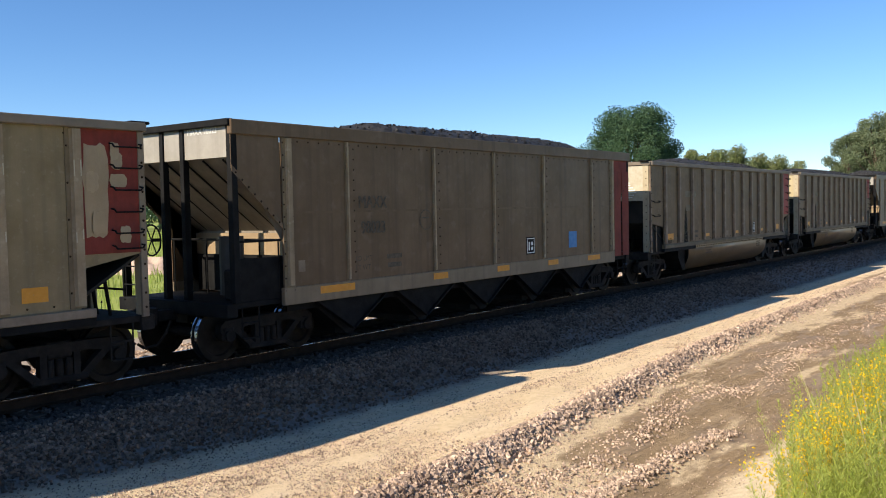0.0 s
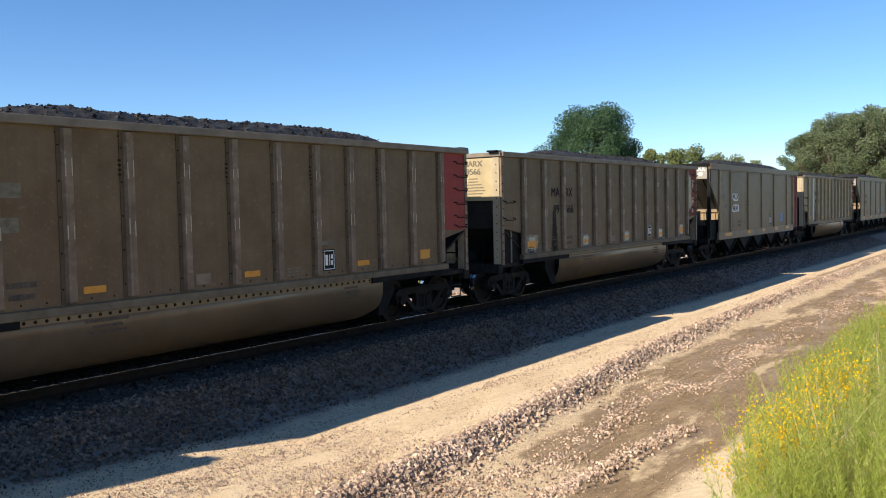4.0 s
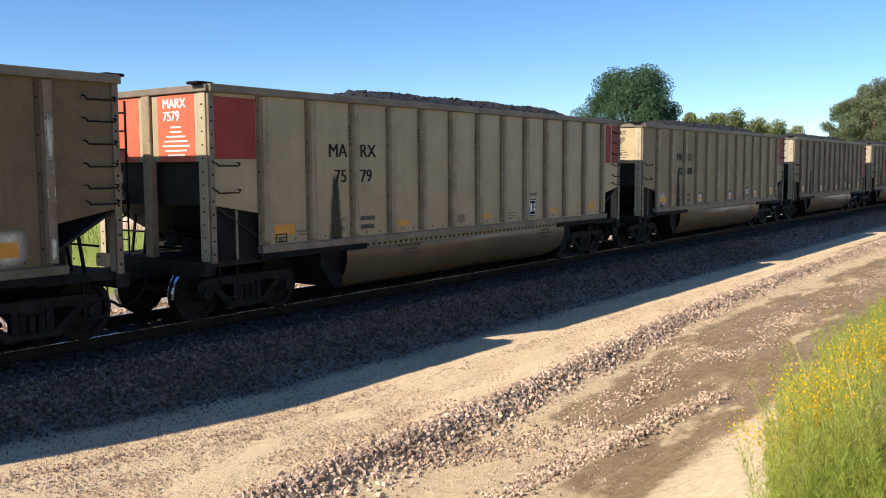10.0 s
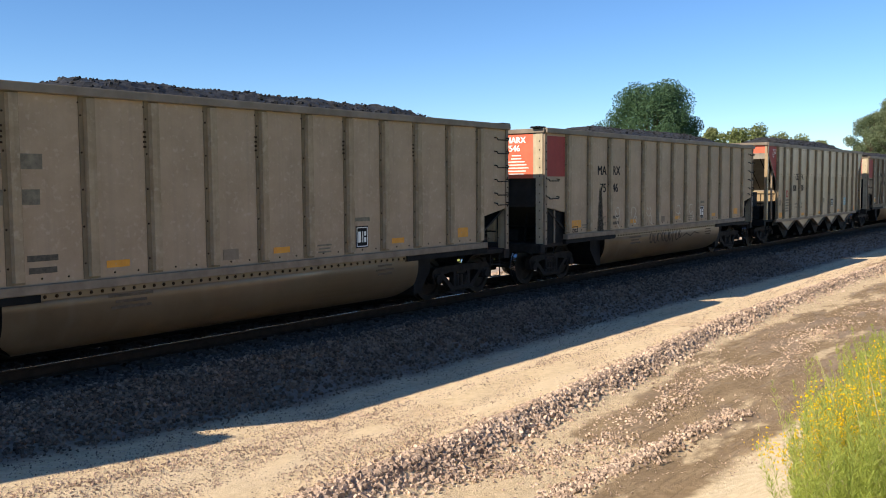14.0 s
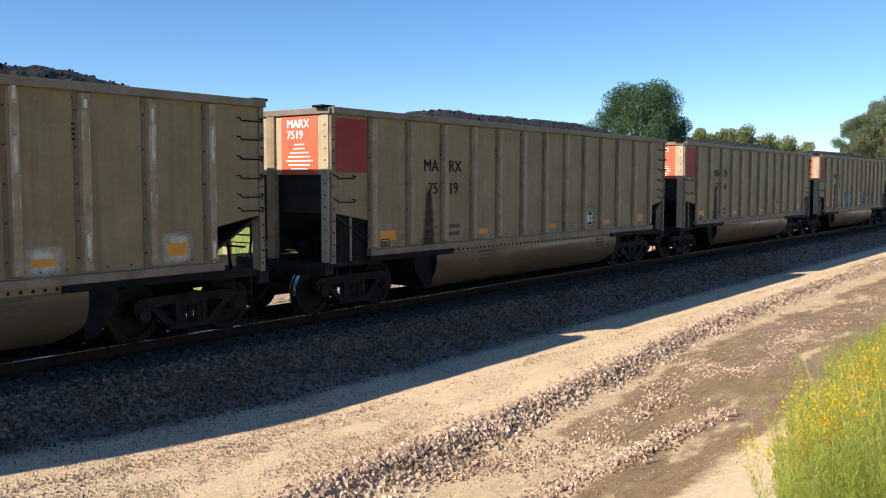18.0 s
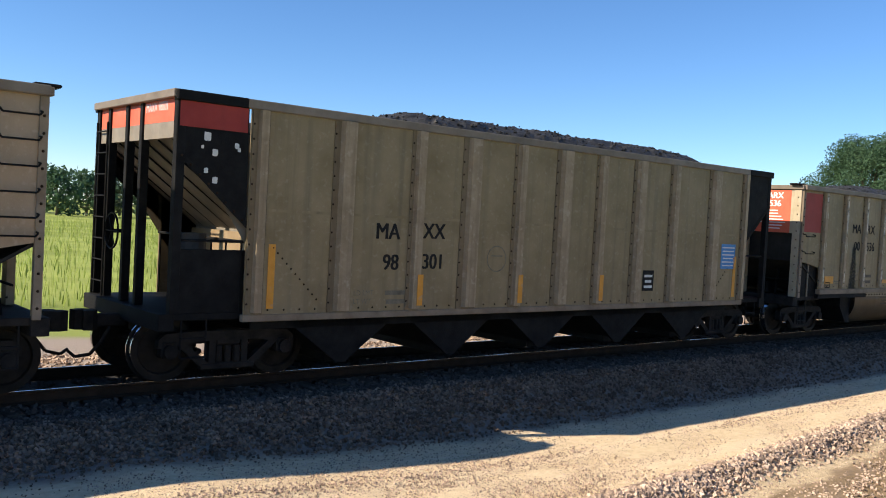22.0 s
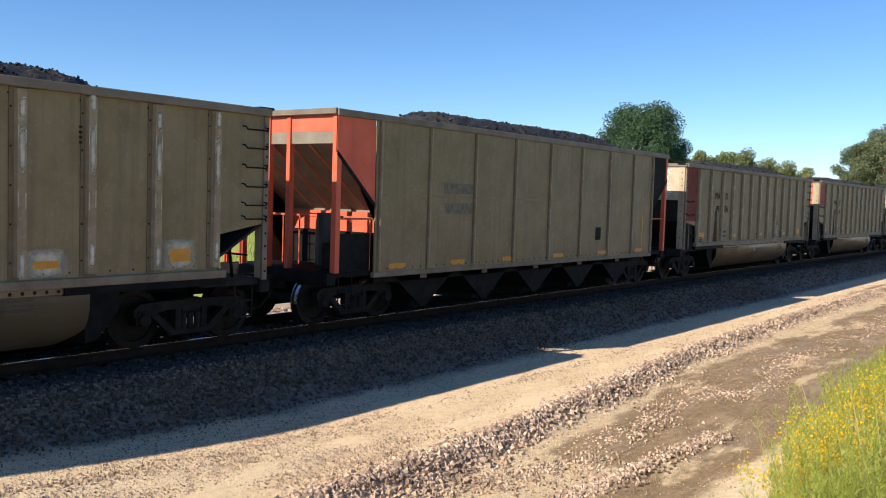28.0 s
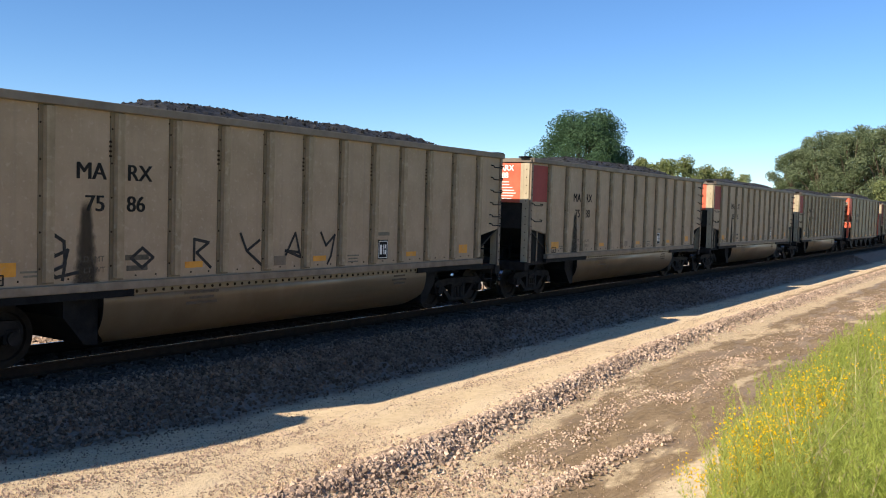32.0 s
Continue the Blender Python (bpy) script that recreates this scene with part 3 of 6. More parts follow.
def build_ground():
    rng = np.random.default_rng(4)
    xs = axis_steps((-900, -60, 60), (-60, -6, 3), (-6, 36, 0.16), (36, 120, 1.5), (120, 1500, 60))
    ys = axis_steps((-900, -40, 60), (-40, -14, 2), (-14, -2, 0.10), (-2, 6, 0.4), (6, 60, 6), (60, 1500, 60))
    X, Y = np.meshgrid(xs, ys, indexing="ij")
    Z = hill(X, Y)
    near = (X > -6) & (X < 36) & (Y < -2) & (Y > -14)
    rough = np.zeros_like(Z)
    idx = np.argwhere(near)
    for i, j in idx[::1]:
        x, y = X[i, j], Y[i, j]
        rough[i, j] = (0.010 if y > -5.0 else 0.030) * noise.noise((x * 0.9, y * 2.2, 0.3)) + 0.010 * noise.noise((x * 4, y * 5, 2.0))
    Z += rough
    nx, ny = X.shape
    i, j = np.meshgrid(np.arange(nx - 1), np.arange(ny - 1), indexing="ij")
    a = (i * ny + j).ravel()
    f = np.stack([a, a + ny, a + ny + 1, a + 1], 1)
    me = soup("ground", np.stack([X, Y, Z], -1), f, EARTH)
    me.polygons.foreach_set("use_smooth", [True] * len(me.polygons))
    tagged(new("ground", me), "packed tan dirt right of way with damp ruts, meadow beyond", "ground", kind="structure")

    # ballast shoulder beside the track, coarse stones
    parts_xy = []
    for x0, x1, per in ((1, 9, 760), (9, 18, 560), (18, 34, 280), (34, 70, 80)):
        k = int((x1 - x0) * 2.1 * per)
        parts_xy.append(np.stack([rng.uniform(x0, x1, k), np.where(rng.random(k) < 0.95, rng.triangular(-3.35, -2.1, -0.85, k), rng.uniform(-4.0, -3.1, k))], 1))
    xy = np.concatenate(parts_xy)
    z = hill(xy[:, 0], xy[:, 1]) + rng.uniform(-0.005, 0.025, len(xy))
    # stones nearest the rail take the tone with under-car shade in it
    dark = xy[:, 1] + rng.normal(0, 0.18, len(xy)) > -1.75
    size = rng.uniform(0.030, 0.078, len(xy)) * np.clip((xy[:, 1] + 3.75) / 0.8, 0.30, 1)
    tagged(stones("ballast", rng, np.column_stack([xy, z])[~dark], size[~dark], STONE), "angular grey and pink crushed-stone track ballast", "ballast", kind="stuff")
    tagged(stones("ballast", rng, np.column_stack([xy, z])[dark], size[dark], SOOTSHADESTONE), "crushed-stone ballast along the rail, darkened by coal dust and painted-in shade", "ballast", kind="stuff")
    xy = np.stack([rng.uniform(-5, 42, 16000), rng.uniform(1.2, 5.0, 16000)], 1)
    z = hill(xy[:, 0], xy[:, 1]) + 0.01
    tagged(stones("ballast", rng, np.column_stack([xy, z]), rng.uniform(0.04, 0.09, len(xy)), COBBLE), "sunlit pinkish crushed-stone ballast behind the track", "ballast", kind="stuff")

    xy = np.stack([rng.uniform(-4, 46, 13000), rng.uniform(-1.3, 1.3, 13000)], 1)
    bed = np.column_stack([xy, np.full(len(xy), -0.195)])
    tagged(stones("ballast", rng, bed, rng.uniform(0.04, 0.085, len(xy)), SOOTSHADESTONE), "stones between the rails, darkened by coal dust and painted-in shade", "ballast", kind="stuff")

    # windrow of coarse gravel along the road, two thinner rows beyond it, and loose gravel between
    rows = []
    sizes = []

    def strew(x, y, s):
        rows.append(np.stack([x, y], 1))
        sizes.append(s)

    for x0, x1, per in ((3, 10, 1000), (10, 20, 560), (20, 40, 230), (40, 70, 70)):
        def count(share):
            return int((x1 - x0) * per * share)
        k = count(1.5)
        x = rng.uniform(x0, x1, k)
        strew(x, windrow(x) + rng.normal(0, 0.20, k), rng.uniform(0.030, 0.092, k) * rng.uniform(0.45, 1.0, k))
        k = count(0.14)
        x = rng.uniform(x0, x1, k)
        strew(x, -4.55 + 0.05 * np.sin(x * 0.8) + rng.normal(0, 0.10, k), rng.uniform(0.008, 0.034, k))
        k = count(0.55)
        x = rng.uniform(x0, x1, k)
        strew(x, windrow(x) + 0.18 + rng.normal(0, 0.42, k), rng.uniform(0.014, 0.034, k))
        k = count(0.46)
        x = rng.uniform(x0, x1, k)
        y = -7.50 - 0.012 * (x - 9) + 0.10 * np.sin(x * 1.1) + rng.normal(0, 0.26, k)
        keep = (x > 7) & (np.sin(x * 2.1 + y * 3.0) + np.sin(x * 0.7 - y * 5.0) + rng.normal(0, 0.5, k) > -0.5)
        strew(x[keep], y[keep], rng.uniform(0.013, 0.048, k)[keep])
        k = count(0.30)
        x = rng.uniform(x0, x1, k)
        y = rng.uniform(-7.5, -6.0, k)
        keep = np.sin(x * 1.3 - y * 2.0) + np.sin(x * 2.9 + y * 4.0) + rng.normal(0, 0.5, k) > 0.3
        strew(x[keep], y[keep], rng.uniform(0.010, 0.036, k)[keep])
        k = count(0.42)
        x = rng.uniform(x0, x1, k)
        keep = x < 12.2
        strew(x[keep], (-8.15 - 0.07 * (x - 6) + rng.normal(0, 0.11, k))[keep], rng.uniform(0.016, 0.056, k)[keep])
        k = count(0.045)
        x = rng.uniform(x0, x1, k)
        strew(x, rng.uniform(-9.2, -6.2, k), rng.uniform(0.010, 0.028, k))
        k = count(2.0)
        x = rng.uniform(x0, x1, k)
        strew(x, rng.triangular(-6.8, -5.2, -3.2, k), rng.uniform(0.006, 0.016, k) * np.where(x < 9, 1.4, 1.0))
        k = count(0.7)
        x = rng.uniform(x0, x1, k)
        y = rng.uniform(-9.6, -6.2, k)
        keep = np.sin(x * 1.7 + y * 2.3) + np.sin(x * 0.9 - y * 3.1) + rng.normal(0, 0.4, k) > 0.1
        strew(x[keep], y[keep], rng.uniform(0.006, 0.020, k)[keep])
    xy, sizes = np.concatenate(rows), np.concatenate(sizes)
    z = hill(xy[:, 0], xy[:, 1]) + 0.22 * sizes
    tagged(stones("gravel", rng, np.column_stack([xy, z]), sizes, COBBLE), "loose pinkish tan gravel heaped in a low windrow along the dirt road", "gravel", kind="stuff")


def build_track():
    track = tagged(new("railway_track"), "rusty steel rails on dark wooden ties in ballast", "railway track", kind="structure")
    for y in (-0.755, 0.755):
        bm = bmesh.new()
        prism(bm, [(y - 0.07, -0.172), (y + 0.07, -0.172), (y + 0.07, -0.160), (y + 0.012, -0.140), (y + 0.012, -0.045), (y + 0.036, -0.034), (y + 0.036, -0.006),
                   (y - 0.036, -0.006), (y - 0.036, -0.034), (y - 0.012, -0.045), (y - 0.012, -0.140), (y - 0.07, -0.160)], "x", -120, 400)
        rail = part("rail", bm, RAIL, track, "rusty steel rail")
        bm = bmesh.new()
        box(bm, -120, 400, y - 0.013, y + 0.013, -0.0055, 0.0)
        part("rail_head", bm, RAILTOP, rail, "polished running surface")
    bm = bmesh.new()
    box(bm, -0.115, 0.115, -1.3, 1.3, -0.36, -0.176, 0.012)
    me = mesh_of(bm, "tie", TIE)
    for k in range(190):
        piece("tie", me, track, pose(-14 + 0.53 * k, 0, 0))


build_ground()
build_track()


# ---- lettering and painted marks ----
LETTERS = {}


def letters(words, height, mat, squeeze=1.0):
    """A mesh of flat letters, standing in the xz plane and facing -y, its lower left corner at the origin."""
    key = (words, height, mat.name, squeeze)
    if key not in LETTERS:
        cu = bpy.data.curves.new("lettering", "FONT")
        cu.body, cu.size = words, height / 0.72
        cu.extrude = 0.0
        ob = bpy.data.objects.new("lettering", cu)
        scene.collection.objects.link(ob)
        me = bpy.data.meshes.new_from_object(ob.evaluated_get(bpy.context.evaluated_depsgraph_get()))
        bpy.data.objects.remove(ob)
        bpy.data.curves.remove(cu)
        me.name = "lettering"
        me.transform(Matrix(((squeeze, 0, 0, 0), (0, 0, -1, 0), (0, 1, 0, 0), (0, 0, 0, 1))))
        me.materials.clear()
        me.materials.append(mat)
        if height > 0.15:
            thick = bmesh.new()
            thick.from_mesh(me)
            for shift in (-0.010, 0.010):
                extra = me.copy()
                extra.transform(Matrix.Translation((shift, -0.001 - abs(shift + 0.010) * 0.1, 0)))
                thick.from_mesh(extra)
                bpy.data.meshes.remove(extra)
            thick.to_mesh(me)
            thick.free()
        LETTERS[key] = me
    return LETTERS[key]


BARS = {}


def plate(w, h, mat, thick=0.004):
    """A thin plate in the xz plane, facing -y, its lower left corner at the origin."""
    key = (round(w, 3), round(h, 3), mat.name, thick)
    if key not in BARS:
        bm = bmesh.new()
        box(bm, 0, w, -thick, 0, 0, h)
        BARS[key] = mesh_of(bm, "plate", mat)
    return BARS[key]


def bars_mesh(lines, mat, width, pitch=0.06, high=0.028):
    """Rows of unreadable small writing as plain bars."""
    key = ("bars", tuple(lines), mat.name, width, pitch)
    if key not in BARS:
        bm = bmesh.new()
        for k, share in enumerate(lines):
            a = width * (1 - share) / 2
            box(bm, a, width - a, -0.003, 0, -k * pitch, -k * pitch + high)
        BARS[key] = mesh_of(bm, "small_writing", mat)
    return BARS[key]


def blotch(rng, w, h, mat):
    """A thin patch with a ragged outline."""
    bm = bmesh.new()
    k = 22
    pts = []
    for i in range(k):
        a = 2 * math.pi * i / k
        c, s = math.cos(a), math.sin(a)
        m = 1.0 / max(abs(c), abs(s)) ** 0.8
        r = m * rng.uniform(0.82, 1.0)
        pts.append((w / 2 + w / 2 * c * r, h / 2 + h / 2 * s * r))
    prism(bm, pts, "y", -0.002, 0)
    return mesh_of(bm, "patch", mat)


def stroke(bm, pts, wide, y=0.0):
    """A painted line of a given width through points of the xz plane."""
    for (x0, z0), (x1, z1) in zip(pts, pts[1:]):
        d = Vector((x1 - x0, 0, z1 - z0))
        if d.length < 1e-6:
            continue
        d.normalize()
        y -= 0.0004
        nrm = Vector((-d.z, 0, d.x)) * wide / 2
        a, b = Vector((x0, y, z0)) - d * wide * 0.3, Vector((x1, y, z1)) + d * wide * 0.3
        bm.faces.new([bm.verts.new(v) for v in (a - nrm, b - nrm, b + nrm, a + nrm)])
    return bm


# ---- rolling stock ----
L = 14.61          # body length over the corner posts
PITCH = 16.18      # from car to car
H0 = -L / 2        # the rear corner in a car's own space


def wheel_mesh():
    bm = bmesh.new()
    sides = 28
    prof = [(0.0, -0.06), (0.10, -0.07), (0.13, -0.045), (0.34, -0.03), (0.36, -0.07), (0.455, -0.07), (0.452, 0.035), (0.478, 0.045), (0.478, 0.07), (0.36, 0.07), (0.34, 0.02), (0.0, 0.03)]
    rings = []
    for r, w in prof:
        if r == 0:
            rings.append([bm.verts.new((0, w, 0))])
        else:
            rings.append([bm.verts.new((r * math.cos(2 * math.pi * k / sides), w, r * math.sin(2 * math.pi * k / sides))) for k in range(sides)])
    for a, b in zip(rings, rings[1:]):
        for k in range(sides):
            q = (k + 1) % sides
            vs = [a[0] if len(a) == 1 else a[k], b[0] if len(b) == 1 else b[k], b[0] if len(b) == 1 else b[q], a[0] if len(a) == 1 else a[q]]
            vs = list(dict.fromkeys(vs))
            bm.faces.new(vs)
    for k in range(3):
        a = 2 * math.pi * k / 3
        rod(bm, (0.07 * math.cos(a), -0.09, 0.07 * math.sin(a)), (0.07 * math.cos(a), -0.04, 0.07 * math.sin(a)), 0.018)
    bmesh.ops.recalc_face_normals(bm, faces=bm.faces)
    me = mesh_of(bm, "wheel", WHEEL)
    me.materials.append(TREAD)
    for p in me.polygons:
        c = p.center
        if abs(p.normal.y) < 0.5 and 0.43 < math.hypot(c.x, c.z):
            p.material_index = 1
    return me


WHEEL_ME = wheel_mesh()
WHEEL_R = 0.455


def sideframe_mesh():
    bm = bmesh.new()
    top = [(-1.05, 0.62), (-0.95, 0.70), (-0.55, 0.72), (0.55, 0.72), (0.95, 0.70), (1.05, 0.62), (1.05, 0.50), (0.80, 0.52), (0.45, 0.58), (-0.45, 0.58), (-0.80, 0.52), (-1.05, 0.50)]
    prism(bm, top, "y", -0.07, 0.07)
    for s in (1, -1):
        strut = [(s * 0.80, 0.55), (s * 0.68, 0.58), (s * 0.28, 0.24), (s * 0.40, 0.20)]
        prism(bm, strut, "y", -0.06, 0.06)
        box(bm, s * 0.25 - 0.05, s * 0.25 + 0.05, -0.06, 0.06, 0.22, 0.60)
        box(bm, s * 0.89 - 0.12, s * 0.89 + 0.12, -0.09, 0.09, 0.36, 0.60, 0.03)
        rod(bm, (s * 0.89, -0.14, 0.455), (s * 0.89, 0.0, 0.455), 0.10, 12)
    box(bm, -0.42, 0.42, -0.07, 0.07, 0.16, 0.26, 0.02)
    for x in (-0.14, 0.0, 0.14):
        rod(bm, (x, -0.02, 0.26), (x, -0.02, 0.50), 0.055, 10)
    return mesh_of(bm, "side_frame", DARK)


SIDEFRAME_ME = sideframe_mesh()


def bolster_mesh():
    bm = bmesh.new()
    box(bm, -0.20, 0.20, -1.05, 1.05, 0.50, 0.74, 0.03)
    box(bm, -0.9, 0.9, -0.30, -0.24, 0.42, 0.54)
    box(bm, -0.9, 0.9, 0.24, 0.30, 0.42, 0.54)
    for s in (-1, 1):
        rod(bm, (s * 0.36, -0.85, 0.40), (s * 0.36, 0.85, 0.40), 0.045, 8)
    return mesh_of(bm, "bolster", DARK)


BOLSTER_ME = bolster_mesh()
bm = bmesh.new()
rod(bm, (0, -1.0, 0), (0, 1.0, 0), 0.08, 10)
AXLE_ME = mesh_of(bm, "axle", DARK)


def add_trucks(car):
    for x in (-6.18, 6.18):
        truck = new("truck")
        truck.parent = car
        truck.matrix_basis = pose(x, 0, 0)
        for y in (-1.0, 1.0):
            piece("side_frame", SIDEFRAME_ME, truck, pose(0, y, 0))
        piece("bolster", BOLSTER_ME, truck)
        for ax in (-0.89, 0.89):
            piece("axle", AXLE_ME, truck, pose(ax, 0, WHEEL_R))
            piece("wheel", WHEEL_ME, truck, pose(ax, -0.76, WHEEL_R))
            piece("wheel", WHEEL_ME, truck, pose(ax, 0.76, WHEEL_R, 0, 0, 180))


def coupler_mesh():
    bm = bmesh.new()
    box(bm, 0.0, 0.42, -0.09, 0.09, 0.70, 0.88, 0.02)
    prism(bm, [(0.42, -0.10), (0.62, -0.16), (0.74, -0.10), (0.70, 0.02), (0.60, 0.04), (0.62, 0.14), (0.50, 0.18), (0.42, 0.10)], "z", 0.66, 0.94)
    pts = [(0.30, 0.28, 0.72), (0.42, 0.30, 0.52), (0.55, 0.24, 0.34), (0.72, 0.14, 0.30), (0.80, 0.06, 0.38)]
    for a, b in zip(pts, pts[1:]):
        rod(bm, a, b, 0.024, 6)
    rod(bm, (0.05, -1.3, 0.80), (0.50, -0.1, 0.84), 0.016, 5)
    return mesh_of(bm, "coupler", DARK)


COUPLER_ME = coupler_mesh()


def heap_mesh(seed, x0, x1, half, base, rise):
    """Coal heaped above the rim: a lumpy crest over a flat edge, strewn with lumps."""
    rng = np.random.default_rng(seed)
    nx, ny = 96, 22
    xs, ys = np.linspace(x0 - 2.2, x1 + 2.2, nx), np.linspace(-half, half, ny)
    X, Y = np.meshgrid(xs, ys, indexing="ij")
    along = np.clip(np.minimum((X - x0 + 1.3) / 1.7, (x1 + 1.3 - X) / 1.9), 0, 1)
    along = along * along * (3 - 2 * along)
    across = np.clip(1 - (np.abs(Y) / (half * 1.02)) ** 2.2, 0, 1)
    Z = base - 0.18 + (rise + 0.18) * along * across ** 0.8
    for i in range(nx):
        for j in range(ny):
            Z[i, j] += along[i, j] * (0.04 * noise.noise((X[i, j] * 0.9 + seed * 7, Y[i, j] * 1.2, 0)) + 0.035 * noise.noise((X[i, j] * 4 + seed, Y[i, j] * 4, 5)))
    Z += rng.normal(0, 0.012, Z.shape)
    i, j = np.meshgrid(np.arange(nx - 1), np.arange(ny - 1), indexing="ij")
    a = (i * ny + j).ravel()
    tri = np.concatenate([np.stack([a, a + ny, a + ny + 1], 1), np.stack([a, a + ny + 1, a + 1], 1)])
    v = np.stack([X, Y, Z], -1).reshape(-1, 3)
    k = 3000
    pick = rng.integers(0, len(v), k)
    keep = along.ravel()[pick] > 0.05
    c = v[pick[keep]] + rng.normal(0, 0.05, (keep.sum(), 3)) * (1, 1, 0)
    c[:, 1] = np.clip(c[:, 1], -half + 0.07, half - 0.07)
    s = rng.uniform(0.012, 0.032, keep.sum()) * rng.uniform(0.6, 1.3, keep.sum())
    q = rng.normal(size=(len(c), 3, 3))
    q, _ = np.linalg.qr(q)
    lump = np.einsum("kij,kvj->kvi", q, CUBE_V[None] * rng.uniform(0.6, 1.25, (len(c), 8, 3)) * s[:, None, None]) + c[:, None] - np.array((0, 0, 0.4)) * s[:, None, None]
    f2 = CUBE_F[None] + (np.arange(len(c)) * 8)[:, None, None] + len(v)
    return soup("coal_load", np.concatenate([v, lump.reshape(-1, 3)]), np.concatenate([tri, f2.reshape(-1, 3)]), COAL)


HEAPS = [heap_mesh(s, 4.4 + H0 + d, 12.1 + H0 + d, 1.46, 3.80, r) for s, d, r in ((1, 0, 0.345), (2, 0.35, 0.32), (3, -0.3, 0.34), (4, 0.1, 0.31))]
HOPHEAPS = [heap_mesh(s, 4.1 + H0 + d, 12.1 + H0 + d, 1.46, 3.96, r) for s, d, r in ((5, 0.4, 0.38), (6, 0, 0.44))]

POSTS = (1.10, 2.215, 3.34, 4.395, 5.395, 6.425, 7.435, 8.445, 9.445, 10.41, 11.39, 12.44, 13.505)


def hat_post(width, hat, deep, z0, z1, mat):
    """A riveted post of hat section, at y = 0 and standing out to -y."""
    bm = bmesh.new()
    box(bm, -width / 2, width / 2, -0.014, 0, z0, z1)
    flange = len(bm.faces)
    w2, w1, off = hat / 2, hat / 2 * 0.74, width * 0.12
    prism(bm, [(off - w2, -0.014), (off - w1, -deep), (off + w1, -deep), (off + w2, -0.014)], "z", z0 + 0.03, z1 - 0.02)
    me = mesh_of(bm, "side_post", FLANGE)
    me.materials.append(mat)
    for p in me.polygons:
        if p.index >= flange:
            p.material_index = 1
    return me


def rivets(points, r=0.016, out=0.012, mat=None):
    bm = bmesh.new()
    for x, y, z in points:
        s = -1 if y < 0 else 1
        a = [bm.verts.new((x + r * math.cos(k * math.pi / 3), y, z + r * math.sin(k * math.pi / 3))) for k in range(6)]
        b = [bm.verts.new((x + 0.6 * r * math.cos(k * math.pi / 3), y + s * out, z + 0.6 * r * math.sin(k * math.pi / 3))) for k in range(6)]
        for k in range(6):
            bm.faces.new((a[k], a[(k + 1) % 6], b[(k + 1) % 6], b[k]))
        bm.faces.new(b)
    return mesh_of(bm, "rivets", mat or RUST)


def grab_mesh(wide=0.47, out=0.075):
    bm = bmesh.new()
    pts = [(0, 0, 0.05), (0, -out, 0.04), (0.03, -out, 0.0), (wide - 0.03, -out, 0.0), (wide, -out, 0.04), (wide, 0, 0.05)]
    for a, b in zip(pts, pts[1:]):
        rod(bm, a, b, 0.0125, 6)
    return mesh_of(bm, "grab_iron", BLACK)


GRAB_ME = grab_mesh()
GONPOST_ME = hat_post(0.24, 0.165, 0.070, 1.235, 3.70, POST)
GONPOST_SILVER_ME = hat_post(0.24, 0.165, 0.074, 1.235, 3.70, SILVER)


def ring_wheel(c, r):
    """A spoked hand-brake wheel, its axle along x."""
    bm = bmesh.new()
    k = 18
    pts = [Vector((c[0], c[1] + r * math.cos(2 * math.pi * i / k), c[2] + r * math.sin(2 * math.pi * i / k))) for i in range(k)]
    for i in range(k):
        rod(bm, pts[i], pts[(i + 1) % k], 0.016, 5)
    for i in range(0, k, 3):
        rod(bm, c, pts[i], 0.011, 4)
    rod(bm, (c[0], c[1], c[2]), (c[0] + 0.18, c[1], c[2]), 0.03, 8)
    return bm


def end_gear(car, s, black=DARK):
    """Platform, coupler and step irons at one end; s = 1 front, -1 rear."""
    bm = bmesh.new()
    e = s * L / 2
    box(bm, min(e, e - s * 1.25), max(e, e - s * 1.25), -1.46, 1.46, 0.93, 1.03, 0.01)
    box(bm, min(e + s * 0.12, e - s * 0.1), max(e + s * 0.12, e - s * 0.1), -1.50, 1.50, 0.80, 1.03, 0.01)
    part("end_platform", bm, black, car)
    piece("coupler", COUPLER_ME, car, pose(e + s * 0.02, 0, 0, 0, 0, 0 if s > 0 else 180))
    for y in (-1.45, 1.45):
        bm = bmesh.new()
        x = e - s * 0.22
        for dx in (0, -0.36):
            rod(bm, (x + s * dx, y, 0.95), (x + s * dx, y, 0.42), 0.014, 5)
        for z in (0.42, 0.68):
            box(bm, min(x, x - s * 0.36), max(x, x - s * 0.36), y - 0.03, y + 0.03, z - 0.01, z + 0.012)
        part("step", bm, black, car)


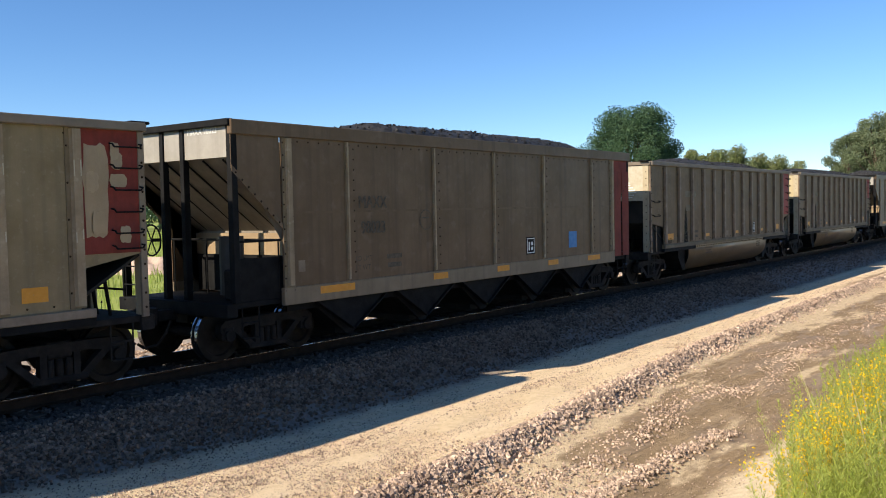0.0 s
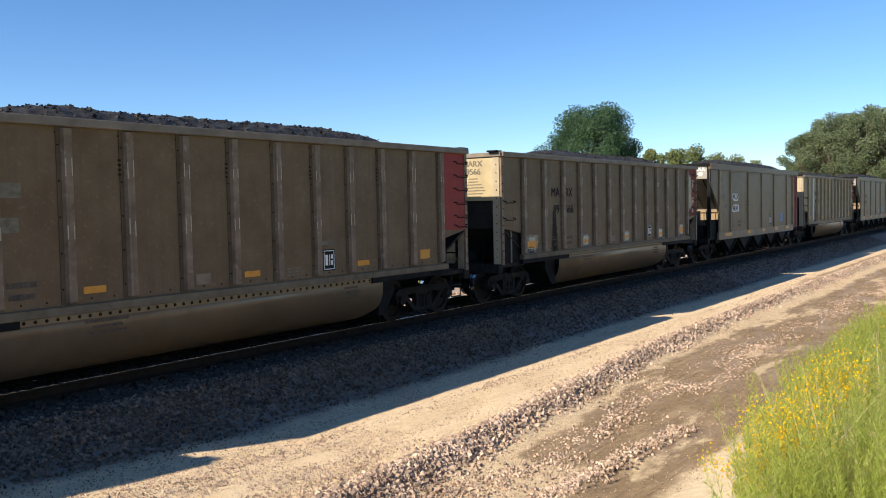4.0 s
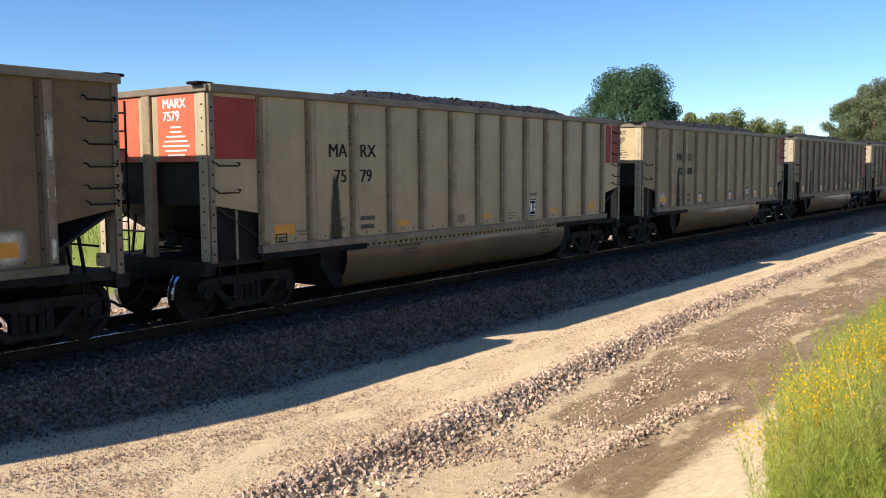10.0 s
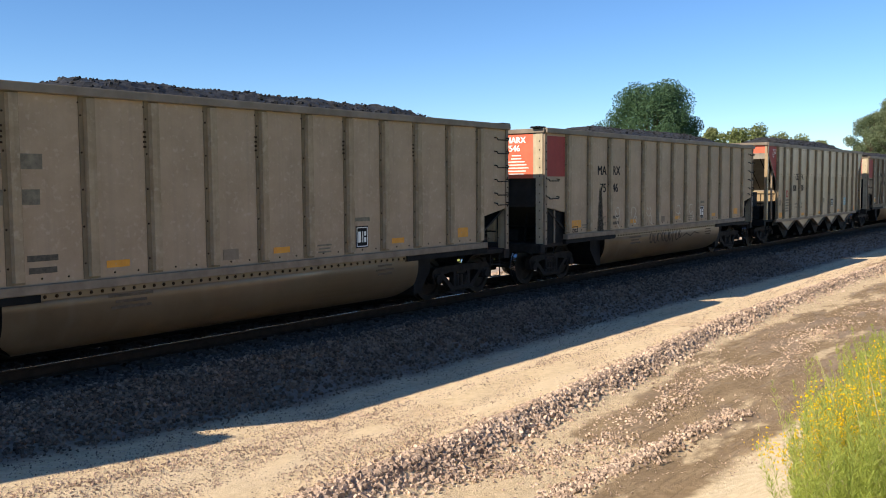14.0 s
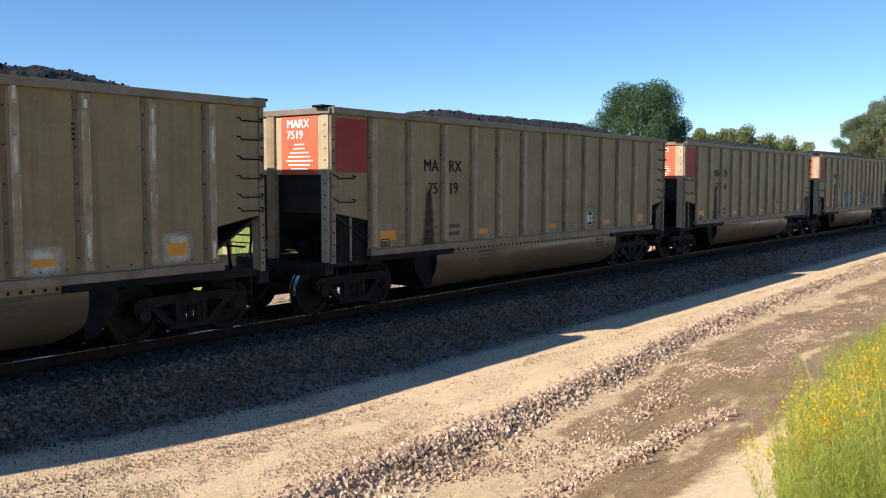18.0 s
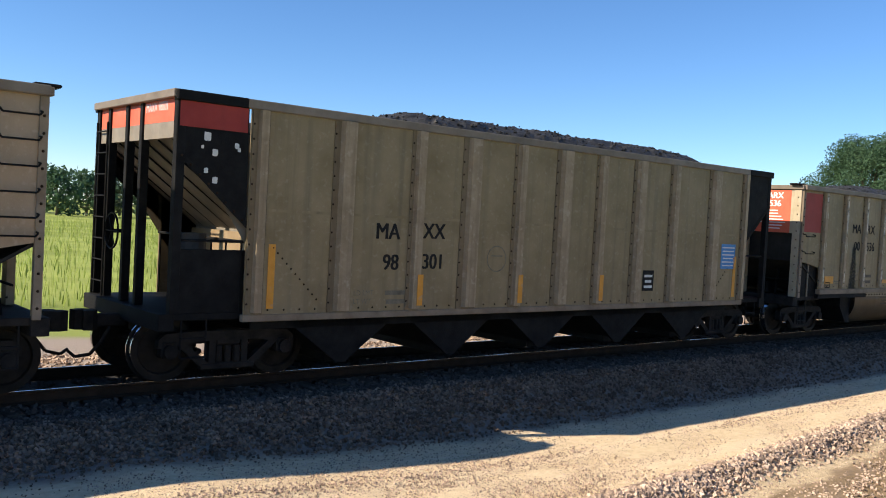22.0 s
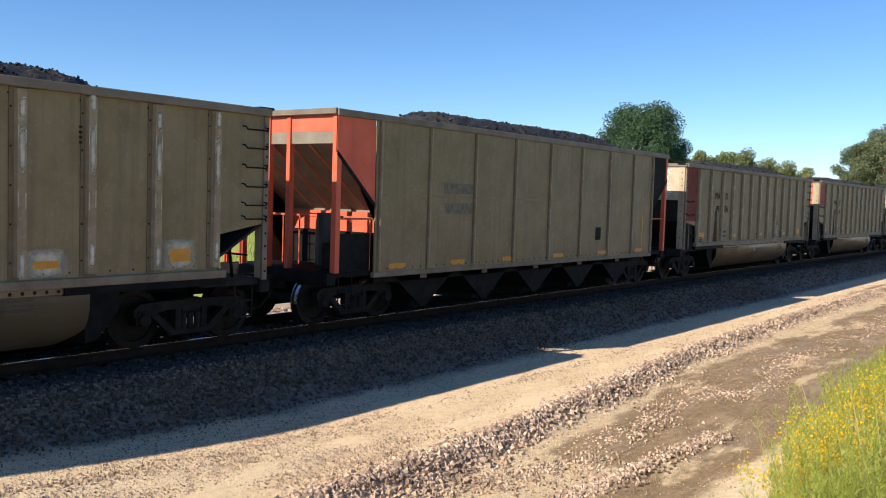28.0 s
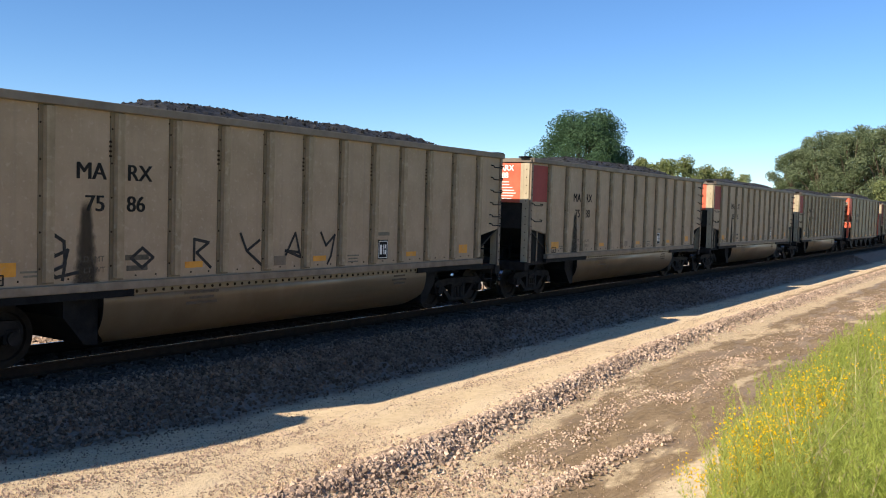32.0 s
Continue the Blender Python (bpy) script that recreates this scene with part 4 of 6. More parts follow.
def build_gondola():
    car = new("coal_gondola")
    for y, s in ((-1.50, -1), (1.50, 1)):
        bm = bmesh.new()
        prism(bm, [(H0 + 0.05, 3.72), (H0 + 0.05, 1.93), (H0 + 1.06, 1.76), (H0 + 1.06, 1.20), (H0 + 13.56, 1.20), (H0 + 13.56, 1.76), (H0 + L - 0.05, 1.95), (H0 + L - 0.05, 3.72)], "y",
              min(y, y + s * 0.03), max(y, y + s * 0.03))
        part("side_wall", bm, TAN, car)
        bm = bmesh.new()
        box(bm, H0, H0 + L, min(y - s * 0.05, y + s * 0.12), max(y - s * 0.05, y + s * 0.12), 3.70, 3.825, 0.012)
        part("top_chord", bm, CHORD, car)
        bm = bmesh.new()
        box(bm, H0 + 1.03, H0 + 13.75, min(y - s * 0.05, y + s * 0.085), max(y - s * 0.05, y + s * 0.085), 1.09, 1.215, 0.01)
        part("side_sill", bm, SILL, car)
        for a, b in ((1.0, 3.65), (11.05, 13.75)):
            bm = bmesh.new()
            box(bm, H0 + a, H0 + b, min(y - s * 0.12, y + s * 0.06), max(y - s * 0.12, y + s * 0.06), 0.98, 1.085)
            part("bolster_plate", bm, BLACK, car)
        for x in POSTS:
            piece("side_post", GONPOST_ME, car, pose(H0 + x, y + s * 0.03, 0, 0, 0, 0 if s < 0 else 180))
        piece("rivets", rivets([(H0 + 3.72 + 0.165 * k, y + s * 0.028, 1.045) for k in range(45)], 0.028, 0.016), car, None, "row of dark bolt heads")
        pts = []
        for x in POSTS:
            for k in range(5):
                pts.append((H0 + x - 0.095, y + s * 0.044, 1.45 + 0.5 * k))
            pts += [(H0 + x + 0.35, y + s * 0.03, 1.29), (H0 + x + 0.72, y + s * 0.03, 1.29), (H0 + x - 0.12, y + s * 0.03, 3.62)]
        piece("rivets", rivets(pts), car, None, "dark bolt heads")
        for e in (0.0, L):
            d = 1 if e == 0 else -1
            bm = bmesh.new()
            a, b = H0 + e, H0 + e + d * 0.105
            box(bm, min(a, b), max(a, b), min(y, y + s * 0.055), max(y, y + s * 0.055), 1.01, 3.70, 0.006)
            cp = part("corner_post", bm, SILL, car)
            piece("rivets", rivets([(H0 + e + d * 0.05, y + s * 0.055, 1.15 + 0.21 * k) for k in range(12)], 0.020, 0.014), cp)
            grabs = (2.55, 2.12) if e == 0 else (3.46, 3.16, 2.85, 2.54, 2.24, 2.02)
            for z in grabs:
                x = H0 + 0.07 if e == 0 else H0 + L - 0.56
                piece("grab_iron", GRAB_ME, car, pose(x if s < 0 else x + 0.47, y + s * 0.055, z, 0, 0, 0 if s < 0 else 180))
    for e in (-1, 1):
        x = e * L / 2
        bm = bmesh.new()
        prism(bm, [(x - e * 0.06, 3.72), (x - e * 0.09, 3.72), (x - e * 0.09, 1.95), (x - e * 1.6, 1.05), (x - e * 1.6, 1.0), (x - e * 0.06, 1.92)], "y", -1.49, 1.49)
        part("end_wall", bm, SOOTSHADE, car)
        for y0 in (-1.50, 1.22):
            bm = bmesh.new()
            box(bm, x - 0.16, x + 0.16, y0, y0 + 0.28, 3.816, 3.86, 0.015)
            part("rim_cap", bm, BLACK, car)
        bm = bmesh.new()
        a, b = x - e * 0.10, x + e * 0.055
        box(bm, min(a, b), max(a, b), -1.56, 1.56, 3.705, 3.815, 0.01)
        part("end_chord", bm, CHORD, car)
        bm = bmesh.new()
        a, b = x - e * 0.06, x + e * 0.06
        box(bm, min(a, b), max(a, b), -0.11, 0.11, 1.03, 3.70, 0.012)
        part("end_stanchion", bm, POST, car)
        for y in (-1.44, 1.44):
            bm = bmesh.new()
            a, b = x - e * 0.06, x + e * 0.02
            y0, y1 = (y - 0.055, y + 0.14) if y < 0 else (y - 0.14, y + 0.055)
            box(bm, min(a, b), max(a, b), y0, y1, 1.03, 3.70, 0.006)
            post = part("end_corner_post", bm, ENDPOST, car, "pale bolted end post")
            piece("rivets", rivets([(y - math.copysign(0.03, y), -0.001, 1.2 + 0.21 * k) for k in range(12)], 0.018, 0.012), post, pose(x + e * 0.019, 0, 0, 0, 0, e * 90))
        bm = bmesh.new()
        for y in (-1.1, -0.75, 0.75, 1.1):
            rod(bm, (x - e * 0.35, y, 1.03), (x - e * 0.45, y, 1.72), 0.028, 6)
        for y in (0.62, 1.30):
            rod(bm, (x + e * 0.03, y, 1.03), (x + e * 0.03, y, 3.66), 0.016, 5)
        for k in range(8):
            rod(bm, (x + e * 0.03, 0.62, 1.3 + 0.31 * k), (x + e * 0.03, 1.30, 1.3 + 0.31 * k), 0.012, 5)
        rod(bm, (x - e * 0.30, -1.40, 1.42), (x - e * 0.30, 1.40, 1.42), 0.018, 6)
        part("end_ladder", bm, BLACK, car)
        end_gear(car, e)
    bm = bmesh.new()
    rod(bm, (-6.6, 0.45, 1.30), (-6.0, 0.45, 1.30), 0.16, 12)
    part("air_reservoir", bm, DARK, car)
    part("brake_wheel", ring_wheel((-7.36, 0.80, 1.95), 0.27), BLACK, car)
    bm = bmesh.new()
    box(bm, -6.9, -6.5, -0.5, -0.2, 1.03, 1.35, 0.03)
    part("brake_valve", bm, DARK, car)
    # the double belly between the trucks
    for side in (-1, 1):
        bm = bmesh.new()
        prof = [(-1.49, 1.06)] + [(-0.80 - 0.69 * math.cos(a), 0.86 - 0.66 * math.sin(a)) for a in [k * math.pi / 20 for k in range(21)]] + [(-0.11, 1.06)]
        prism(bm, [(-side * p, q) for p, q in prof], "x", H0 + 3.17, H0 + 11.46)
        for v in bm.verts:
            if v.co.z < 0.44:
                v.co.x -= math.copysign((0.44 - v.co.z) * 1.5, v.co.x)
        belly = part("belly_tub", bm, TUB, car, "rounded tan belly tub between the trucks")
        belly.data.materials.append(BLACK)
        for p in belly.data.polygons:
            if len(p.vertices) > 4:
                p.material_index = 1
        for p in belly.data.polygons:
            p.use_smooth = abs(p.normal.x) < 0.5 and p.area < 3
    for x0, x1 in ((2.60, 3.165), (11.465, 12.0)):
        bm = bmesh.new()
        a, b = (x0, x1) if x0 < 5 else (x1, x0)
        inner = 0.34 if x0 < 5 else -0.34
        prism(bm, [(H0 + a, 0.98), (H0 + a, 0.72), (H0 + a + inner, 0.30), (H0 + b, 0.26), (H0 + b, 0.98)], "y", -1.36, 1.36)
        part("belly_end_box", bm, BLACK, car, "black slope box at the end of the belly")
    # added black sheet: stands for the shaded underside and dark gear at the rear
    bm = bmesh.new()
    prism(bm, [(H0 + 0.11, 1.03), (H0 + 1.055, 1.03), (H0 + 1.055, 1.76), (H0 + 0.11, 1.92)], "y", -1.46, -1.44)
    part("equipment_guard", bm, BLACK, car, "black sheet added for the dark equipment and shadow at the end")
    bm = bmesh.new()
    box(bm, H0 + 0.54, H0 + 0.59, -1.49, -1.462, 1.03, 1.84, 0.004)
    part("guard_post", bm, SILL, car, "dusty light post")
    bm = bmesh.new()
    box(bm, H0 + 3.65, H0 + 11.05, -1.525, -1.50, 1.0, 1.085)
    part("belly_flange", bm, TUB, car)
    bm = bmesh.new()
    box(bm, -7.2, 7.2, -0.17, 0.17, 0.66, 0.98, 0.01)
    part("centre_sill", bm, DARK, car)
    bm = bmesh.new()
    box(bm, H0 + 1.05, H0 + 3.3, -1.40, 1.40, 1.09, 1.16)
    part("floor_pan", bm, DARK, car)
    bm = bmesh.new()
    box(bm, H0 + 11.3, H0 + 13.6, -1.40, 1.40, 1.09, 1.16)
    part("floor_pan", bm, DARK, car)
    add_trucks(car)
    return car


def bay_mesh(mat):
    """A discharge bay: a broad V under the sill that narrows to its gate."""
    bm = bmesh.new()
    for y0, y1 in ((-1.36, -1.30), (1.30, 1.36)):
        prism(bm, [(-1.0, 0.88), (1.0, 0.88), (0.17, 0.27), (0.08, 0.20), (-0.08, 0.20), (-0.17, 0.27)], "y", y0, y1)
    prism(bm, [(-0.98, 0.884), (0.98, 0.884), (0.15, 0.30), (-0.15, 0.30)], "y", -1.29, 1.29)
    box(bm, -0.13, 0.13, -1.1, 1.1, 0.18, 0.30)
    return mesh_of(bm, "discharge_bay", mat)


def bay_rim_mesh(mat, depth):
    """The turned-out edges of a bay's side sheet."""
    bm = bmesh.new()
    for s in (-1, 1):
        prism(bm, [(s * 1.0, 0.90), (s * 0.93, 0.90), (s * 0.02, depth + 0.03), (s * 0.02, depth)], "y", -1.52, -1.40)
    return mesh_of(bm, "bay_rim", mat)


def bay_sheet_mesh(mat, depth):
    bm = bmesh.new()
    prism(bm, [(-0.93, 0.899), (0.93, 0.899), (0.0, depth + 0.02)], "y", -1.46, -1.44)
    return mesh_of(bm, "bay_sheet", mat)


def build_hopper(style):
    """style: 'band' smooth sides over a light band, 'wide' broad and narrow posts with black ends, 'slim' close narrow posts, 'orange' plain sides with orange ends."""
    side = {"band": OLIVE, "wide": TAN, "slim": PALE, "orange": TAN}[style]
    endm = {"band": BLACK, "wide": BLACK, "slim": PALE, "orange": ORANGE}[style]
    topz = 4.0
    car = new("hopper_car")
    for y, s in ((-1.53, -1), (1.53, 1)):
        bm = bmesh.new()
        prism(bm, [(H0 + 1.07, 3.90), (H0 + 1.07, 1.0), (H0 + 13.58, 1.0), (H0 + 13.58, 3.90)], "y", min(y, y + s * 0.03), max(y, y + s * 0.03))
        part("side_wall", bm, side, car)
        for e in (-1, 1):
            x = e * L / 2
            bm = bmesh.new()
            low, high = (2.48, 3.60) if style == "slim" else (2.26, 3.22)
            prism(bm, [(x, 3.92), (x, high), (x - e * 1.05, low), (x - e * 1.03, 3.92)], "y", min(y + s * 0.002, y + s * 0.024), max(y + s * 0.002, y + s * 0.024))
            part("gusset_plate", bm, {"band": OLDRED if e > 0 else OLIVE, "wide": BLACK, "slim": RED if e < 0 else PALE, "orange": ORANGE if e < 0 else BLACK}[style], car)
            bm = bmesh.new()
            prism(bm, [(x, high + 0.05), (x, high - 0.05), (x - e * 1.06, low - 0.05), (x - e * 1.06, low + 0.05)], "y", min(y + s * 0.026, y + s * 0.034), max(y + s * 0.026, y + s * 0.034))
            edge = part("gusset_flange", bm, {"slim": SILL, "band": OLIVE, "wide": BLACK, "orange": BLACK}[style], car)
            piece("rivets", rivets([(x - e * (0.08 + 0.13 * k), y + s * 0.034, high - (high - low) * (0.08 + 0.13 * k) / 1.06) for k in range(8)], 0.02, 0.014), edge)
        bm = bmesh.new()
        deep = 0.24 if style == "band" else 0.13
        box(bm, H0 - 0.02, H0 + L + 0.02, min(y - s * 0.04, y + s * 0.075), max(y - s * 0.04, y + s * 0.075), topz - deep, topz, 0.012)
        part("top_chord", bm, side if style == "band" else CHORD, car)
        if style == "wide":
            for e in (-1, 1):
                bm = bmesh.new()
                a, b = e * (L / 2 + 0.024), e * (L / 2 - 1.0)
                box(bm, min(a, b), max(a, b), min(y - s * 0.044, y + s * 0.079), max(y - s * 0.044, y + s * 0.079), topz - deep - 0.004, topz + 0.004, 0.012)
                part("chord_end_cap", bm, BLACK, car)
        bm = bmesh.new()
        box(bm, H0 + 1.05, H0 + 13.62, min(y - s * 0.04, y + s * 0.055), max(y - s * 0.04, y + s * 0.055), 0.90, 1.0 if style != "band" else 1.20, 0.008)
        part("side_sill", bm, SILL if style != "band" else BROWN, car)
        if style == "band" or style == "orange":
            xs = [(x, 0.09 if style != "band" or 2 < x < 13 else 0.24, 0.055 if style != "band" or 2 < x < 13 else 0.14, 0.05) for x in ((1.19, 2.66, 5.28, 7.51, 9.72, 12.24, 13.48) if style == "band" else (1.17, 2.7, 4.3, 5.9, 7.5, 9.1, 10.7, 12.2, 13.5))]
        elif style == "wide":
            xs = [(1.22, 0.27, 0.16, 0.075)] + [(x, w, w * 0.72, 0.085) for x, w in ((2.63, 0.40), (4.03, 0.28), (5.18, 0.42), (6.31, 0.28), (7.45, 0.42), (8.5, 0.28), (9.67, 0.38), (10.83, 0.28), (12.3, 0.42))] + [(13.5, 0.22, 0.14, 0.075)]
        else:
            xs = [(x, 0.19, 0.12, 0.075) for x in (1.14, 1.99, 2.88, 4.03, 5.15, 6.34, 7.38, 8.59, 9.76, 10.87, 11.76, 12.73, 13.55)]
        pts = []
        for x, w, hat, dp in xs:
            me = hat_post(w, hat, dp, 1.0 if style != "band" else 1.2, topz - (0.11 if style != "band" else 0.23), POST)
            piece("side_post", me, car, pose(H0 + x, y + s * 0.03, 0, 0, 0, 0 if s < 0 else 180))
            if style != "orange":
                for k in range(13):
                    for d in (-1, 1):
                        if w > 0.15:
                            pts.append((H0 + x + d * (w / 2 - 0.022), y + s * 0.044, 1.15 + 0.21 * k))
                        elif d > 0:
                            pts.append((H0 + x + 0.2, y + s * 0.03, 1.35 + 0.19 * k))
        for k in range(46):
            pts.append((H0 + 1.45 + 0.26 * k, y + s * 0.03, 1.06 if style != "band" else 3.70))
        if style in ("wide", "slim"):
            pts += [(H0 + 1.5 + 0.075 * k, y + s * 0.03, 1.95 - 0.075 * k) for k in range(11)]
            pts += [(H0 + 13.2 - 0.075 * k, y + s * 0.03, 1.95 - 0.075 * k) for k in range(11)]
        piece("rivets", rivets(pts, 0.017), car)
        bm = bmesh.new()
        if style == "slim":
            box(bm, H0 + 1.1, H0 + 13.55, min(y + s * 0.03, y + s * 0.042), max(y + s * 0.03, y + s * 0.042), 2.72, 2.86)
            part("seam_strip", bm, PALEST, car)
            bm = bmesh.new()
            box(bm, H0 + 1.1, H0 + 13.55, min(y + s * 0.03, y + s * 0.036), max(y + s * 0.03, y + s * 0.036), 2.861, 3.872)
            part("upper_sheet", bm, PALEST, car, "paler upper side sheet")
            rows = [(H0 + 1.4 + 0.24 * k, y + s * 0.040, z) for k in range(51) for z in (2.79, 3.82)]
            piece("rivets", rivets(rows, 0.017), car)
        else:
            box(bm, H0 + 1.1, H0 + 13.55, min(y + s * 0.03, y + s * 0.036), max(y + s * 0.03, y + s * 0.036), 2.46, 2.50)
            part("seam_strip", bm, side, car)
    for e in (-1, 1):
        x = e * L / 2
        bm = bmesh.new()
        prism(bm, [(x - e * 0.03, 3.60 if style != "band" else 3.40), (x - e * 0.03, 3.96), (x - e * 0.06, 3.96), (x - e * 0.06, 3.60 if style != "band" else 3.40)], "y", -1.5, 1.5)
        part("end_band", bm, {"band": GREYPALE, "wide": ORANGE, "slim": ORANGE, "orange": ORANGE}[style], car)
        if style != "band":
            bm = bmesh.new()
            box(bm, min(x - e * 0.03, x - e * 0.06), max(x - e * 0.03, x - e * 0.06), -1.5, 1.5, 3.38, 3.598)
            part("end_apron", bm, GREYEND, car, "grey steel band under the end sheet")
        bm = bmesh.new()
        prism(bm, [(x - e * 0.07, 3.40), (x - e * 0.11, 3.40), (x - e * 1.75, 2.12), (x - e * 1.75, 1.0), (x - e * 1.70, 1.0), (x - e * 1.70, 2.16)], "y", -1.52, 1.52)
        sheet = part("slope_sheet", bm, GREYEND, car, "ribbed grey slope sheet")
        bm = bmesh.new()
        rod(bm, (x - e * 0.075, 0, 3.37), (x - e * 1.68, 0, 2.19), 0.018, 4)
        rib = mesh_of(bm, "rib", BLACK if style != "orange" else ORANGE)
        for k in range(6):
            piece("rib", rib, sheet, pose(0, -1.25 + 0.5 * k, 0))
        bm = bmesh.new()
        box(bm, x - 0.06, x + 0.06, -1.56, 1.56, 3.90, 4.01, 0.01)
        part("end_chord", bm, CHORD if style != "band" else BLACK, car)
        for y in ((-1.50, -0.28, 0.28, 1.02, 1.50) if style != "slim" else (-1.50, -0.85, 0.28, 1.02, 1.50)):
            bm = bmesh.new()
            w = 0.062 if abs(y) > 1.2 else 0.05
            a, b = x - e * 0.12, x
            box(bm, min(a, b), max(a, b), y - w, y + w, 1.03, 3.92, 0.005)
            part("end_post", bm, endm if not (style == "slim" and abs(y) < 1.2) else SILL, car)
        bm = bmesh.new()
        for y in (1.02, 1.48):
            rod(bm, (x + e * 0.02, y, 1.03), (x + e * 0.02, y, 3.7), 0.016, 5)
        ladder = part("end_ladder", bm, endm, car)
        if style == "slim":
            bm = bmesh.new()
            box(bm, x - e * 0.62 - 0.035, x - e * 0.62 + 0.035, -1.55, -1.49, 1.03, 2.98, 0.006)
            part("cage_post", bm, SILL, car, "pale cage post")
        bm = bmesh.new()
        rod(bm, (0, 0, 0), (0.46, 0, 0), 0.013, 5)
        rung = mesh_of(bm, "rung", endm)
        for k in range(8):
            piece("rung", rung, ladder, pose(x + e * 0.02, 1.02, 1.25 + 0.33 * k, 0, 0, 90))
        bm = bmesh.new()
        rod(bm, (x - e * 1.05, -1.50, 2.02), (x - e * 1.05, 1.50, 2.02), 0.022, 6)
        rod(bm, (x - e * 0.15, -1.50, 2.02), (x - e * 1.05, -1.50, 2.02), 0.02, 6)
        railing = part("safety_railing", bm, BLACK if style != "orange" else ORANGE, car)
        bm = bmesh.new()
        rod(bm, (x - e * 1.05, 0, 1.03), (x - e * 1.05, 0, 2.02), 0.016, 5)
        upright = mesh_of(bm, "railing_post", BLACK if style != "orange" else ORANGE)
        for k in range(7):
            piece("railing_post", upright, railing, pose(0, -1.45 + 0.48 * k, 0))
        # black sheet added in place of end gear and shadow; also stops stray sun
        bm = bmesh.new()
        a, b = (x - e * 0.13, x - e * 1.60) if e < 0 else (x - e * 0.75, x - e * 1.60)
        box(bm, min(a, b), max(a, b), -1.46, -1.43, 1.03, 1.74 if style != "wide" else 1.90, 0.008)
        part("equipment_guard", bm, BLACK, car, "black sheet added for the dark equipment and shadow at the end")
        bm = bmesh.new()
        box(bm, min(x - e * 1.66, x - e * 1.62), max(x - e * 1.66, x - e * 1.62), -1.50, 1.50, 1.72, 2.12)
        part("bulkhead_band", bm, {"orange": ORANGE}.get(style, PALE), car)
        # black plate over the lower bulkhead paints in the shadow lying there
        bm = bmesh.new()
        box(bm, min(x - e * 1.64, x - e * 1.59), max(x - e * 1.64, x - e * 1.59), -1.42, 1.42, 1.03, 1.715)
        part("bulkhead", bm, BLACK, car)
        end_gear(car, e, BLACK)
        if e < 0:
            bm = bmesh.new()
            rod(bm, (x + 0.62, -0.75, 1.10), (x + 0.62, -0.75, 2.10), 0.21, 14)
            part("air_reservoir", bm, DARKEND, car, "dusty dark upright air tank")
            part("brake_wheel", ring_wheel((x - 0.06, 0.55, 2.05), 0.27), BLACK, car)
            bm = bmesh.new()
            box(bm, x + 0.30, x + 0.65, -1.2, -0.9, 1.03, 1.55, 0.03)
            part("brake_valve", bm, DARK, car)
    me = bay_mesh(BLACK)
    depth = 0.52 if style == "slim" else 0.30
    rim, skin = bay_rim_mesh(SILL if style == "slim" else BLACK, depth), bay_sheet_mesh(PALE if style == "slim" else BLACK, depth)
    for k in range(5):
        bay = piece("discharge_bay", me, car, pose(-4.44 + 2.22 * k, 0, 0))
        if style in ("slim", "band"):
            piece("bay_rim", rim, bay)
            piece("bay_sheet", skin, bay)
    # unseen plate, added to keep sun from leaking through the bottomless body
    bm = bmesh.new()
    box(bm, H0 + 1.72, H0 + 12.88, -1.49, 1.49, 0.885, 0.925)
    part("hopper_floor", bm, BLACK, car)
    for y in (-1.36, 1.32):
        bm = bmesh.new()
        box(bm, H0 + 1.3, H0 + 13.3, y, y + 0.04, 0.76, 0.884)
        part("side_beam", bm, BLACK, car)
    bm = bmesh.new()
    box(bm, -7.2, 7.2, -0.17, 0.17, 0.62, 0.98, 0.01)
    part("centre_sill", bm, DARK, car)
    add_trucks(car)
    return car


WEIGHTS = {21: ("245400", "40600"), 22: ("244201", "41860"), 28: ("245200", "40806")}
TONES = {n: TANDARK for n in (-5, -4, -2, -1, 3, 4, 5, 6, 7, 10)}
TONES.update({n: TANPALE for n in (12, 13, 21, 27, 28, 29)})
TONES[9] = PALE


def repaint(car, tone):
    """Give a copied car its own side paint."""
    for ob in car.children:
        kind = ob.name.split(".")[0]
        swaps = {"side_wall": (tone,)}
        if tone is TANDARK:
            swaps.update(side_post=(FLANGEDARK, POSTDARK), side_sill=(SILLDARK,), corner_post=(POSTDARK,))
        if ob.data and ob.data.materials[0] is SILVER or kind not in swaps:
            continue
        for slot, paint in zip(ob.material_slots, swaps[kind]):
            slot.link = "OBJECT"
            slot.material = paint


def mark(car, name, me, xr, z, y=-1.534, label=""):
    return piece(name, me, car, pose(H0 + xr, y, z), label)


def end_mark(car, name, me, y, z, x=None, label=""):
    """Put a plate or letters on the rear end, facing backwards; y runs from the far to the near corner."""
    return piece(name, me, car, pose(H0 - 0.003 if x is None else x, y, z, 0, 0, -90), label)


